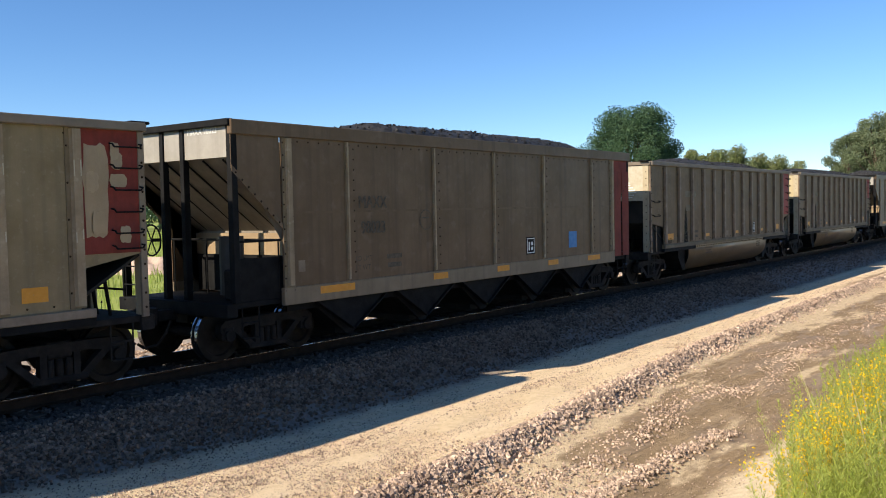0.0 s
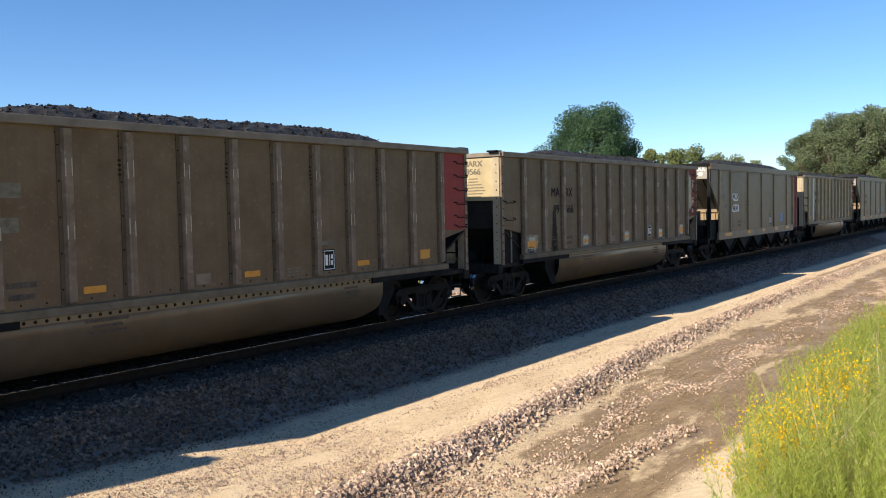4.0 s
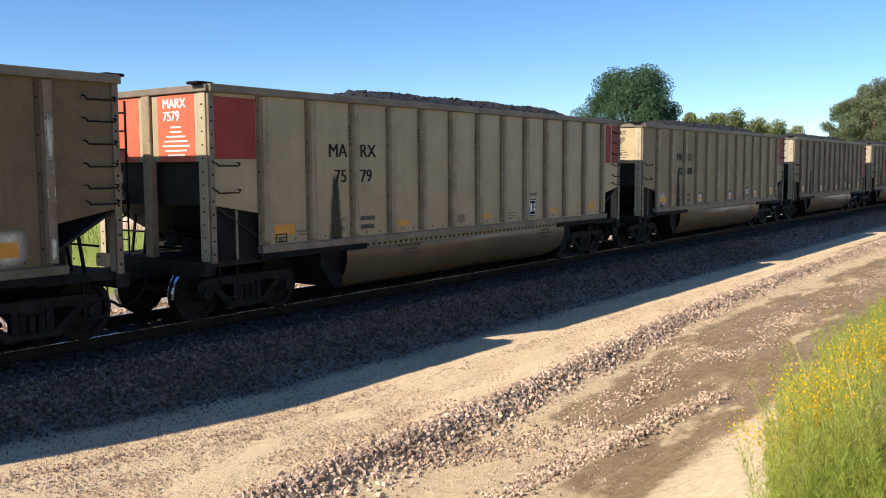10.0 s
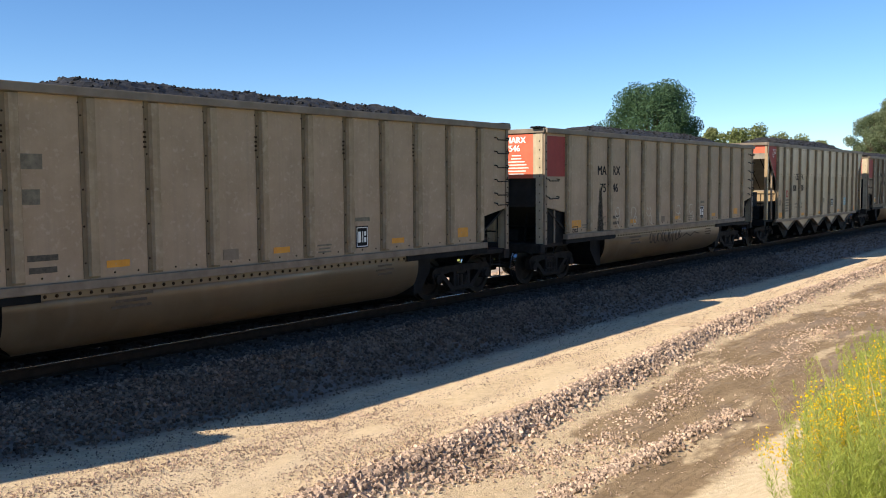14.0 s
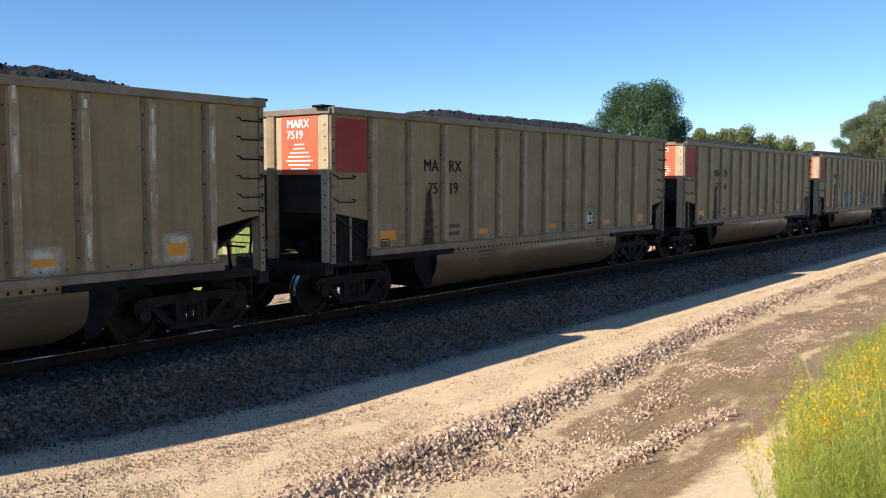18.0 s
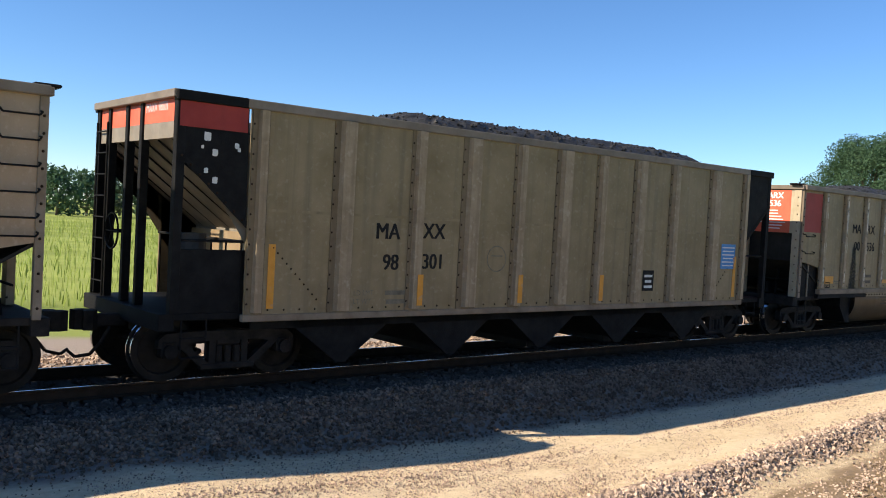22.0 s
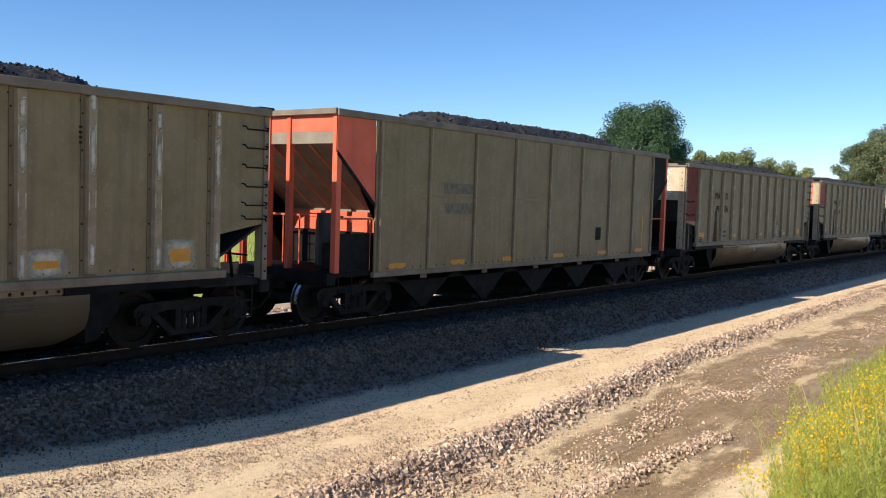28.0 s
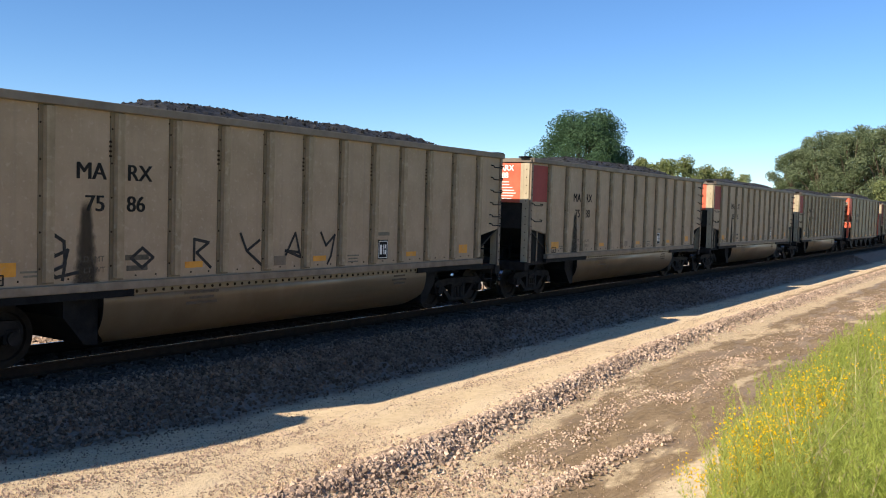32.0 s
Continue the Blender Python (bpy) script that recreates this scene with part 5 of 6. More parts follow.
def dress(car, n, heap, kind, line1=("MA", "RX"), line2=("", ""), rear="cream", side_red=False, front="none", yellow="box", clean=False, silver=None,
          worn=False, placard=True, stain=True):
    """Paint, marks and load that set one gondola apart."""
    rng = random.Random(100 + n)
    piece("coal_load", heap, car, None, "heaped black coal")
    repaint(car, TONES.get(n, TAN))
    fade = FAINT if worn else INK
    if line1[0]:
        mark(car, "lettering", letters(line1[0], 0.248, fade, 1.0), 2.66, 2.71, label="black stencilled letters")
        mark(car, "lettering", letters(line1[1], 0.248, fade, 1.0), 3.51, 2.71)
        mark(car, "lettering", letters(line2[0], 0.24, fade, 1.0), 2.81, 2.25)
        mark(car, "lettering", letters(line2[1], 0.24, fade, 1.0), 3.51, 2.25)
    else:
        mark(car, "small_writing", bars_mesh((1.0, 0.9), FAINT, 0.95, 0.46, 0.2), 2.8, 2.72)
    mark(car, "lettering", letters("LD LMT", 0.085, WORNINK), 2.74, 1.52, -1.537)
    mark(car, "lettering", letters("LT WT", 0.085, WORNINK), 2.80, 1.36, -1.537)
    if n in WEIGHTS:
        mark(car, "lettering", letters(WEIGHTS[n][0], 0.085, WORNINK), 3.50, 1.52)
        mark(car, "lettering", letters(WEIGHTS[n][1], 0.085, WORNINK), 3.54, 1.36)
    else:
        mark(car, "small_writing", bars_mesh((1.0, 0.9), WORNINK, 0.42, 0.16, 0.08), 3.50, 1.52)
    if stain:
        w = rng.uniform(0.42, 0.60)
        mark(car, "run_stain", plate(round(w, 2), 1.22, SOFTSTAIN, 0.0015), 2.84 - w / 2, 1.22, label="dark run stain under the lettering")
    spots = ((1.33, 1.36, 0.46, 0.19), (4.62, 1.36, 0.36, 0.10), (7.65, 1.36, 0.36, 0.10), (10.62, 1.36, 0.36, 0.10), (12.72, 1.37, 0.36, 0.20))
    for x, z, w, h in spots:
        if clean:
            mark(car, "patch", plate(round(w + 0.34, 2), round(h + 0.34, 2), SOFTCLEAN, 0.002), x - 0.17, z - 0.15, -1.5325, "wiped pale patch")
        if n != 23:
            mark(car, "reflector", plate(w, h, YELLOW), x, z, label="yellow reflective sheet")
    mark(car, "small_writing", plate(0.30, 0.17, SILL), 6.62, 1.32, label="pale notice plate")
    mark(car, "small_writing", bars_mesh((1.0, 0.8, 0.9), FAINT, 0.35, 0.06), 8.65, 1.42)
    mark(car, "small_writing", bars_mesh((1.0, 0.7), FAINT, 0.30, 0.06), 1.85, 1.40)
    mark(car, "small_writing", bars_mesh((1.0, 0.7, 0.9), TUBINK, 0.72, 0.085, 0.042), 4.65, 0.93, -1.498)
    mark(car, "small_writing", bars_mesh((0.8, 1.0, 0.8), TUBINK, 0.5, 0.08, 0.036), 10.2, 0.93, -1.498)
    for x in (7.15, 10.6) if n in (7, 22, 23, 24) else ():
        mark(car, "tub_plate", plate(0.30, 0.11, SILL, 0.01), x + rng.uniform(-0.05, 0.05), 0.76, -1.484, "pale plate on the belly tub")
    if placard:
        mark(car, "placard", plate(0.33, 0.40, INK), 9.62, 1.33, -1.5345, "black consolidated stencil box")
        bm = bmesh.new()
        for a, b, c, d in ((0.02, 0.035, 0.02, 0.38), (0.295, 0.31, 0.02, 0.38), (0.02, 0.31, 0.02, 0.035), (0.02, 0.31, 0.365, 0.38), (0.06, 0.13, 0.10, 0.30), (0.17, 0.19, 0.10, 0.30), (0.22, 0.27, 0.10, 0.19), (0.22, 0.27, 0.22, 0.30)):
            box(bm, a, b, -0.002, 0, c, d)
        mark(car, "stencil_figure", mesh_of(bm, "stencil_figure", WHITE), 9.62, 1.33, -1.5395)
        mark(car, "small_writing", bars_mesh((1.0,), FAINT, 0.5, 0.06, 0.07), 9.5, 1.82)
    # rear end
    # panels stop at the cast shadow's edge; the shade below is in the sheet's colour
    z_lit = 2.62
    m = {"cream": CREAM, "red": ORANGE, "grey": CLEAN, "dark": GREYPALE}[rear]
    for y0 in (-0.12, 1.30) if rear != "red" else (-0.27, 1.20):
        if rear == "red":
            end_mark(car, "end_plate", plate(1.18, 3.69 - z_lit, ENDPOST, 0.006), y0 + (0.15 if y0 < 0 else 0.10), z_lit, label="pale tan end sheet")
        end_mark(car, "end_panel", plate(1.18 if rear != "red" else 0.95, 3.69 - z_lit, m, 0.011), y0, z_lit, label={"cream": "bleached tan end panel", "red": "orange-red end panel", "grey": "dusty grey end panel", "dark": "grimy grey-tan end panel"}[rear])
    ink = WHITE if rear != "cream" else FAINT
    if line1[0] and line2[0]:
        end_mark(car, "lettering", letters(line1[0] + line1[1], 0.155, ink, 1.0), -0.42, 3.48, H0 - 0.016)
        end_mark(car, "lettering", letters(line2[0] + line2[1], 0.155, ink, 1.0), -0.42, 3.28, H0 - 0.016)
    end_mark(car, "small_writing", bars_mesh((0.36, 0.40, 0.66, 0.80, 0.95, 0.75, 0.60), ink, 0.74, 0.075, 0.026), -0.37, 3.16, H0 - 0.014)
    # side panels near the ends
    if side_red == "tall":
        mark(car, "red_panel", plate(0.95, 1.76, OLDRED), 0.11, 1.94, label="dark red painted end section")
        bm = bmesh.new()
        prism(bm, [(0.0, 0.0), (0.95, 0.0), (0.95, 0.70), (0.0, 0.88)], "y", -0.02, 0)
        mark(car, "red_panel", mesh_of(bm, "red_panel", OLDRED), 0.11, 1.05, -1.40, "dark red slope-sheet gusset")
    elif side_red:
        mark(car, "red_panel", plate(0.84, 0.98, RED), 0.12, 2.66, label="faded red painted panel")
    if front == "red":
        mark(car, "red_panel", plate(0.98, 1.74, RED), 13.59, 1.96, label="faded red painted end section")
    elif front == "double":
        for x in (13.66, 14.10):
            mark(car, "red_panel", plate(0.36, 1.05, RED), x, 2.62, label="faded red painted panel")
    elif front == "peeled":
        mark(car, "red_panel", plate(0.98, 1.74, OLDRED), 13.59, 1.96, label="peeling dark red painted end section")
        mark(car, "patch", blotch(rng, 0.42, 1.45, PALE), 13.62, 2.12, -1.5390, "bare tan patch where paint has peeled")
        for k in range(8):
            w = rng.uniform(0.12, 0.32)
            h = rng.uniform(0.10, 0.34)
            mark(car, "patch", blotch(rng, w, h, PALE), 13.66 + rng.uniform(0, 0.55), 2.02 + rng.uniform(0, 1.25), -1.5412 - 0.0022 * k, "bare tan patch where paint has peeled")
    if silver:
        for ob in car.children:
            if ob.data and ob.data == GONPOST_ME and abs(ob.matrix_basis.translation.x - H0 - silver) < 0.05 and ob.matrix_basis.translation.y < 0:
                ob.data = GONPOST_SILVER_ME
                ob.material_slots[1].material = SILVER
    if n in (1, 3, 4, 5, 6, 7, 8, 10, 17, 19, 22, 24, 26):
        for i, x in enumerate(POSTS):
            for z, h in ((3.02, 0.20), (2.16, 0.16)):
                h *= rng.uniform(0.7, 1.6)
                for d in (-0.030, 0.068):
                    mark(car, "scuff", plate(0.014, round(h, 2), CLEAN, 0.003), x + d, z + rng.uniform(-0.03, 0.03), -1.6015, "bright worn edge on a post")
    if n in (10, 17, 19, 22, 23, 26):
        for x in POSTS:
            for z, h in ((3.38, 0.30), (2.55, 0.85), (1.30, 0.45)):
                if rng.random() < 0.75:
                    mark(car, "scuff", plate(0.11, round(h * rng.uniform(0.8, 1.1), 1), SOFTCLEAN, 0.003), x - 0.026, z + rng.uniform(-0.1, 0.1), -1.6015, "rubbed bright metal on a post")
    bm = bmesh.new()
    for a, b, c, d in ((0, 0.26, 0, 0.02), (0, 0.26, 0.13, 0.15), (0, 0.02, 0, 0.15), (0.24, 0.26, 0, 0.15), (0.03, 0.23, 0.07, 0.085), (0.12, 0.14, 0.0, 0.08)):
        box(bm, a, b, -0.002, 0, c, d)
    mark(car, "stencil_box", mesh_of(bm, "stencil_box", INK), 1.36, 1.245, -1.538)
    for x in POSTS[2:11:2]:
        mark(car, "small_writing", bars_mesh((1.0, 1.0, 1.0, 1.0), RUST, 0.05, 0.07, 0.03), x - 0.15, 3.25, -1.546)


def dress_hopper(car, n, style, line1, line2, heap):
    rng = random.Random(300 + n)
    piece("coal_load", heap, car, None, "heaped black coal")
    y = -1.564
    if style == "band":
        boxed = n == 2
        if boxed:
            mark(car, "patch", blotch(rng, 0.96, 0.34, WHITE), 2.88, 2.48, y, "white painted number board")
            mark(car, "patch", blotch(rng, 1.04, 0.34, WHITE), 2.90, 2.00, y, "white painted number board")
        mark(car, "lettering", letters("".join(line1), 0.24, INK if boxed else WORNINK, 0.86), 2.96, 2.54, y - 0.003, "black stencilled letters")
        mark(car, "lettering", letters("".join(line2), 0.24, INK if boxed else WORNINK, 0.86), 3.02, 2.06, y - 0.003)
        for x, w in ((1.9, 0.9), (5.2, 0.5), (7.6, 0.5), (9.9, 0.5), (12.0, 0.7)):
            mark(car, "reflector", plate(w, 0.13, YELLOW), x, 1.03, -1.586, "yellow reflective stripe")
        mark(car, "notice", plate(0.42, 0.42, BLUE), 11.0, 1.42, y, "faded blue notice plate")
        mark(car, "placard", plate(0.40, 0.42, INK), 8.9, 1.35, y, "black stencil box")
        bm = bmesh.new()
        for a, b, c, d in ((0.03, 0.05, 0.03, 0.39), (0.35, 0.37, 0.03, 0.39), (0.03, 0.37, 0.03, 0.05), (0.03, 0.37, 0.37, 0.39), (0.10, 0.16, 0.10, 0.30), (0.22, 0.30, 0.10, 0.18), (0.22, 0.30, 0.22, 0.30)):
            box(bm, a, b, -0.002, 0, c, d)
        mark(car, "stencil_figure", mesh_of(bm, "stencil_figure", WHITE), 8.9, 1.35, y - 0.0045)
        mark(car, "notice", plate(0.16, 0.2, SILL), 1.4, 1.45, y, "pale notice card")
        for k in range(3 if n == 2 else 0):
            ob = mark(car, "patch", plate(round(rng.uniform(0.10, 0.18), 2), round(rng.uniform(0.5, 0.9), 2), SOFTSCRAPE, 0.002), 1.62 + 0.16 * k, 2.95 - 0.42 * k, y + 0.0005 - 0.0022 * k, "scuffed pale scrape")
            ob.matrix_basis = ob.matrix_basis @ pose(0, 0, 0, 0, -20, 0)
        if boxed:
            end_mark(car, "lettering", letters("".join(line1), 0.17, WHITE, 0.9), -0.75, 3.72, H0 + 0.024)
            end_mark(car, "lettering", letters("".join(line2), 0.17, WHITE, 0.9), -0.72, 3.50, H0 + 0.024)
        else:
            end_mark(car, "lettering", letters("".join(line1) + " " + "".join(line2), 0.11, WHITE, 0.9), -0.42, 3.80, H0 + 0.024)
        ring = [(0.20 * math.cos(2 * math.pi * i / 28), 0.20 * math.sin(2 * math.pi * i / 28)) for i in range(29)]
        mark(car, "stencil_ring", mesh_of(stroke(stroke(bmesh.new(), ring, 0.022), [(-0.11, 0.04), (0.11, 0.04)], 0.03), "stencil_ring", WORNINK), 5.0, 2.28, y - 0.002)
        mark(car, "lettering", letters("LD LMT", 0.10, WORNINK), 2.86, 1.55, y - 0.002)
        mark(car, "lettering", letters("LT WT", 0.10, WORNINK), 2.86, 1.38, y - 0.002)
        mark(car, "small_writing", bars_mesh((1.0, 0.9), WORNINK, 0.46, 0.17, 0.09), 3.75, 1.55, y - 0.001)
        for x in (13.66, 14.16):
            mark(car, "red_panel", plate(0.42, 2.4, OLDRED), x, 1.05, y, "dark red painted end section")
        for k in range(5):
            mark(car, "small_writing", bars_mesh((1.0, 0.8), SILL, 0.42, 0.09, 0.05), 2.6 + 2.22 * k, 0.84, -1.43)
    elif style == "wide":
        mark(car, "lettering", letters(line1[0], 0.26, INK, 0.9), 3.26, 2.13, y, "black stencilled letters")
        mark(car, "lettering", letters(line1[1], 0.26, INK, 0.9), 4.20, 2.16, y)
        mark(car, "lettering", letters(line2[0], 0.25, INK, 0.9), 3.42, 1.65, y)
        mark(car, "lettering", letters(line2[1], 0.25, INK, 0.9), 4.20, 1.67, y)
        mark(car, "lettering", letters("LD LMT", 0.08, FAINT), 2.9, 1.25, y)
        mark(car, "lettering", letters("LT WT", 0.08, FAINT), 2.9, 1.12, y)
        mark(car, "small_writing", bars_mesh((1.0, 0.9), FAINT, 0.42, 0.14, 0.07), 3.5, 1.25, y)
        for x in (1.42, 4.07, 6.33, 8.52, 10.9, 13.2):
            mark(car, "reflector", plate(0.11, 0.92 if x < 2 or x > 13 else 0.5, YELLOW), x, 1.08, -1.652 if 2 < x < 13 and x != 10.9 else y, "upright yellow reflective strip")
        mark(car, "notice", plate(0.55, 0.55, BLUE), 12.7, 1.72, y, "blue notice plate with white lines")
        mark(car, "small_writing", bars_mesh((1.0, 0.9, 1.0, 0.8, 1.0, 0.9), SPRAYWHITE, 0.48, 0.08, 0.025), 12.735, 2.18, y - 0.0045)
        mark(car, "placard", plate(0.36, 0.42, INK), 9.95, 1.25, y, "black stencil box")
        mark(car, "small_writing", bars_mesh((1.0, 0.8, 1.0), SPRAYWHITE, 0.26, 0.11, 0.05), 10.0, 1.53, y - 0.0045)
        mark(car, "red_panel", plate(0.98, 0.36, RED), 0.03, 3.53, y, "faded red band")
        for k in range(7):
            w = rng.uniform(0.04, 0.11)
            mark(car, "patch", blotch(rng, w, w * 1.2, SPRAYWHITE), rng.uniform(0.2, 0.9), rng.uniform(2.75, 3.4), y + 0.0005, "chipped white fleck")
        end_mark(car, "lettering", letters("".join(line1) + " " + "".join(line2), 0.125, WHITE, 0.8), -0.40, 3.76, H0 + 0.024)
        end_mark(car, "lettering", letters("DO NOT", 0.10, CREAM, 0.9), -0.55, 1.98, H0 + 1.616)
        end_mark(car, "lettering", letters("HUMP", 0.10, CREAM, 0.9), -0.55, 1.83, H0 + 1.616)
        bm = bmesh.new()
        k = 28
        ring = [(0.22 * math.cos(2 * math.pi * i / k), 0.22 * math.sin(2 * math.pi * i / k)) for i in range(k + 1)]
        stroke(bm, ring, 0.02)
        stroke(bm, [(-0.13, 0.05), (0.13, 0.05)], 0.02)
        mark(car, "stencil_ring", mesh_of(bm, "stencil_ring", FAINT), 5.85, 1.85, y - 0.002)
    elif style == "slim":
        mark(car, "lettering", letters(line1[0], 0.27, INK, 0.84), 3.50, 2.57, y - 0.012, "black stencilled letters")
        mark(car, "lettering", letters(line1[1], 0.27, INK, 0.84), 4.20, 2.57, y - 0.012)
        mark(car, "lettering", letters(line2[0], 0.26, INK, 0.86), 3.20, 2.11, y)
        mark(car, "lettering", letters(line2[1], 0.26, INK, 0.86), 4.19, 2.11, y)
        mark(car, "lettering", letters("D", 0.30, REDINK, 1.0), 2.30, 1.86, y, "red stencilled letter")
        mark(car, "small_writing", bars_mesh((1.0, 0.9, 1.0, 0.8, 0.9), FAINT, 0.55, 0.11, 0.05), 2.14, 1.73, y)
        mark(car, "lettering", letters("LD LMT", 0.085, INK), 3.47, 1.53, y)
        mark(car, "lettering", letters("LT WT", 0.085, INK), 3.50, 1.38, y)
        mark(car, "lettering", letters("236400", 0.085, INK), 4.20, 1.53, y)
        mark(car, "lettering", letters("49600", 0.085, INK), 4.24, 1.38, y)
        for x, w, h in ((1.39, 0.44, 0.20), (4.45, 0.38, 0.11), (7.0, 0.4, 0.10), (10.1, 0.4, 0.10), (12.9, 0.35, 0.2)):
            mark(car, "reflector", plate(w, h, YELLOW), x, 1.07, y, "yellow reflective sheet")
        mark(car, "notice", plate(0.46, 0.36, TEAL), 11.12, 1.36, y, "teal notice plate with white lines")
        mark(car, "small_writing", bars_mesh((1.0, 0.9, 1.0, 0.8), SPRAYWHITE, 0.38, 0.08, 0.03), 11.16, 1.63, y - 0.0045)
        mark(car, "placard", plate(0.40, 0.34, INK), 8.94, 1.35, y, "black stencil box")
        mark(car, "small_writing", bars_mesh((1.0, 0.8, 1.0), SPRAYWHITE, 0.28, 0.10, 0.05), 9.0, 1.56, y - 0.0045)
        mark(car, "notice", plate(0.16, 0.22, SILL), 1.5, 1.55, y, "pale notice card")
        mark(car, "notice", plate(0.30, 0.20, SILL), 7.6, 1.55, y, "pale notice plate")
        mark(car, "lettering", letters("ROTARY", 0.085, WHITE, 0.9), 0.55, 3.68, y)
        mark(car, "lettering", letters("COUPLER", 0.085, WHITE, 0.78), 0.55, 3.56, y)
        mark(car, "lettering", letters("END", 0.085, WHITE, 0.9), 0.55, 3.44, y)
        end_mark(car, "lettering", letters("".join(line2), 0.16, WHITE, 0.85), -0.15, 3.74, H0 + 0.024)
    else:
        mark(car, "small_writing", bars_mesh((1.0, 0.9), FAINT, 1.1, 0.42, 0.22), 3.2, 2.55, y)
        for x in (1.5, 3.5, 5.5, 7.8, 10.2, 12.5):
            mark(car, "reflector", plate(0.5, 0.10, YELLOW), x, 1.05, y, "yellow reflective stripe")
        mark(car, "placard", plate(0.30, 0.34, INK), 10.0, 1.45, y, "black stencil box")
        mark(car, "reflector", plate(0.06, 0.9, YELLOW), 12.9, 1.2, y)
        for k in range(5):
            mark(car, "small_writing", plate(0.22, 0.16, SILL), 2.65 + 2.22 * k, 0.80, -1.426)


def loop(rng, x, z, r):
    """Points of a loose hand-drawn loop with a tail."""
    a0, turn = rng.uniform(0, 6.3), rng.choice((-1, 1)) * rng.uniform(3.6, 6.0)
    pts = [(x + r * rng.uniform(0.75, 1.1) * math.cos(a0 + turn * k / 9), z + r * rng.uniform(0.85, 1.2) * math.sin(a0 + turn * k / 9)) for k in range(10)]
    return pts + [(pts[-1][0] + rng.uniform(-0.12, 0.16), pts[-1][1] - rng.uniform(0.04, 0.16))]


def scribble(car, n):
    """Spray-painted tags, as loose strokes."""
    rng = random.Random(n)
    if n == 29:
        glyphs = {"p": [(0.22, -0.12), (0.26, 0.12), (0.24, 0.42), (0.08, 0.52), (-0.02, 0.36), (0.10, 0.22), (0.30, 0.30), (0.24, 0.08), (0.02, 0.0), (0.12, -0.08), (0.46, -0.02)], "o": [(0.2, 0.3), (0.0, 0.15), (0.2, 0.0), (0.4, 0.15), (0.2, 0.3)],
                  "r": [(0.05, -0.02), (0.05, 0.42), (0.35, 0.36), (0.1, 0.2), (0.4, -0.05)], "k": [(0.0, 0.5), (0.15, 0.2), (0.45, 0.38), (0.15, 0.2), (0.5, -0.05)],
                  "a": [(0.0, 0.0), (0.3, 0.5), (0.45, 0.05), (0.05, 0.18), (0.4, 0.14)], "y": [(0.0, 0.5), (0.15, 0.25), (0.4, 0.45), (0.3, 0.05), (0.2, -0.1)]}
        for g, x in (("p", 2.25), ("o", 3.6), ("r", 4.75), ("k", 5.8), ("a", 6.85), ("y", 7.85)):
            bm = stroke(bmesh.new(), glyphs[g], 0.05)
            mark(car, "spray_tag", mesh_of(bm, "spray_tag", SPRAYDARK), x, 1.40, -1.537, "loose black spray-painted tag")
    elif n == 12:
        bm = bmesh.new()
        x = 0.0
        for k in range(9):
            stroke(bm, loop(rng, x, 0.13, rng.uniform(0.10, 0.16)), 0.028)
            stroke(bm, [(x - 0.12, rng.uniform(-0.04, 0.02)), (x - 0.05, rng.uniform(0.28, 0.36))], 0.028, -0.02)
            x += rng.uniform(0.22, 0.30)
        stroke(bm, [(x, 0.05), (x + 0.3, 0.15), (x + 0.6, 0.05), (x + 0.9, 0.16), (x + 1.3, 0.10)], 0.025)
        mark(car, "spray_tag", mesh_of(bm, "spray_tag", SPRAYDARK), 6.05, 0.74, -1.499, "black spray-painted tag on the belly plate")
        for x in (3.6, 4.6, 5.6, 7.7, 8.7):
            bm = stroke(stroke(bmesh.new(), loop(rng, 0.2, 0.28, 0.15), 0.028), loop(rng, 0.26, 0.06, 0.11), 0.028, -0.02)
            mark(car, "spray_tag", mesh_of(bm, "spray_tag", CLEAN), x, 1.38, -1.537, "pale spray-painted scrawl")
    elif n == 14:
        for x, w in ((4.6, 1.0), (5.5, 0.8), (6.3, 0.7)):
            mark(car, "spray_tag", plate(w, 0.9, SOFTBLUE, 0.002), x, 1.24, -1.5375, "hazy cyan spray paint")
        for k in range(5):
            bm = stroke(bmesh.new(), [(0, 0), (0.02, 0.55), (0.4, 0.6), (0.42, 0.08), (0.1, 0.05), (0.12, 0.4)], 0.09)
            mark(car, "spray_tag", mesh_of(bm, "spray_tag", SPRAYNAVY if k else SPRAYWHITE), 8.0 + 0.75 * k, 1.36, -1.538, "navy spray-painted lettering")
        bm = stroke(bmesh.new(), [(0.4, 0.5), (0.05, 0.5), (0.05, 0.28), (0.38, 0.26), (0.36, 0.02), (0.0, 0.02)], 0.07)
        mark(car, "spray_tag", mesh_of(bm, "spray_tag", SPRAYWHITE), 2.3, 1.3, -1.538, "white spray-painted numeral")


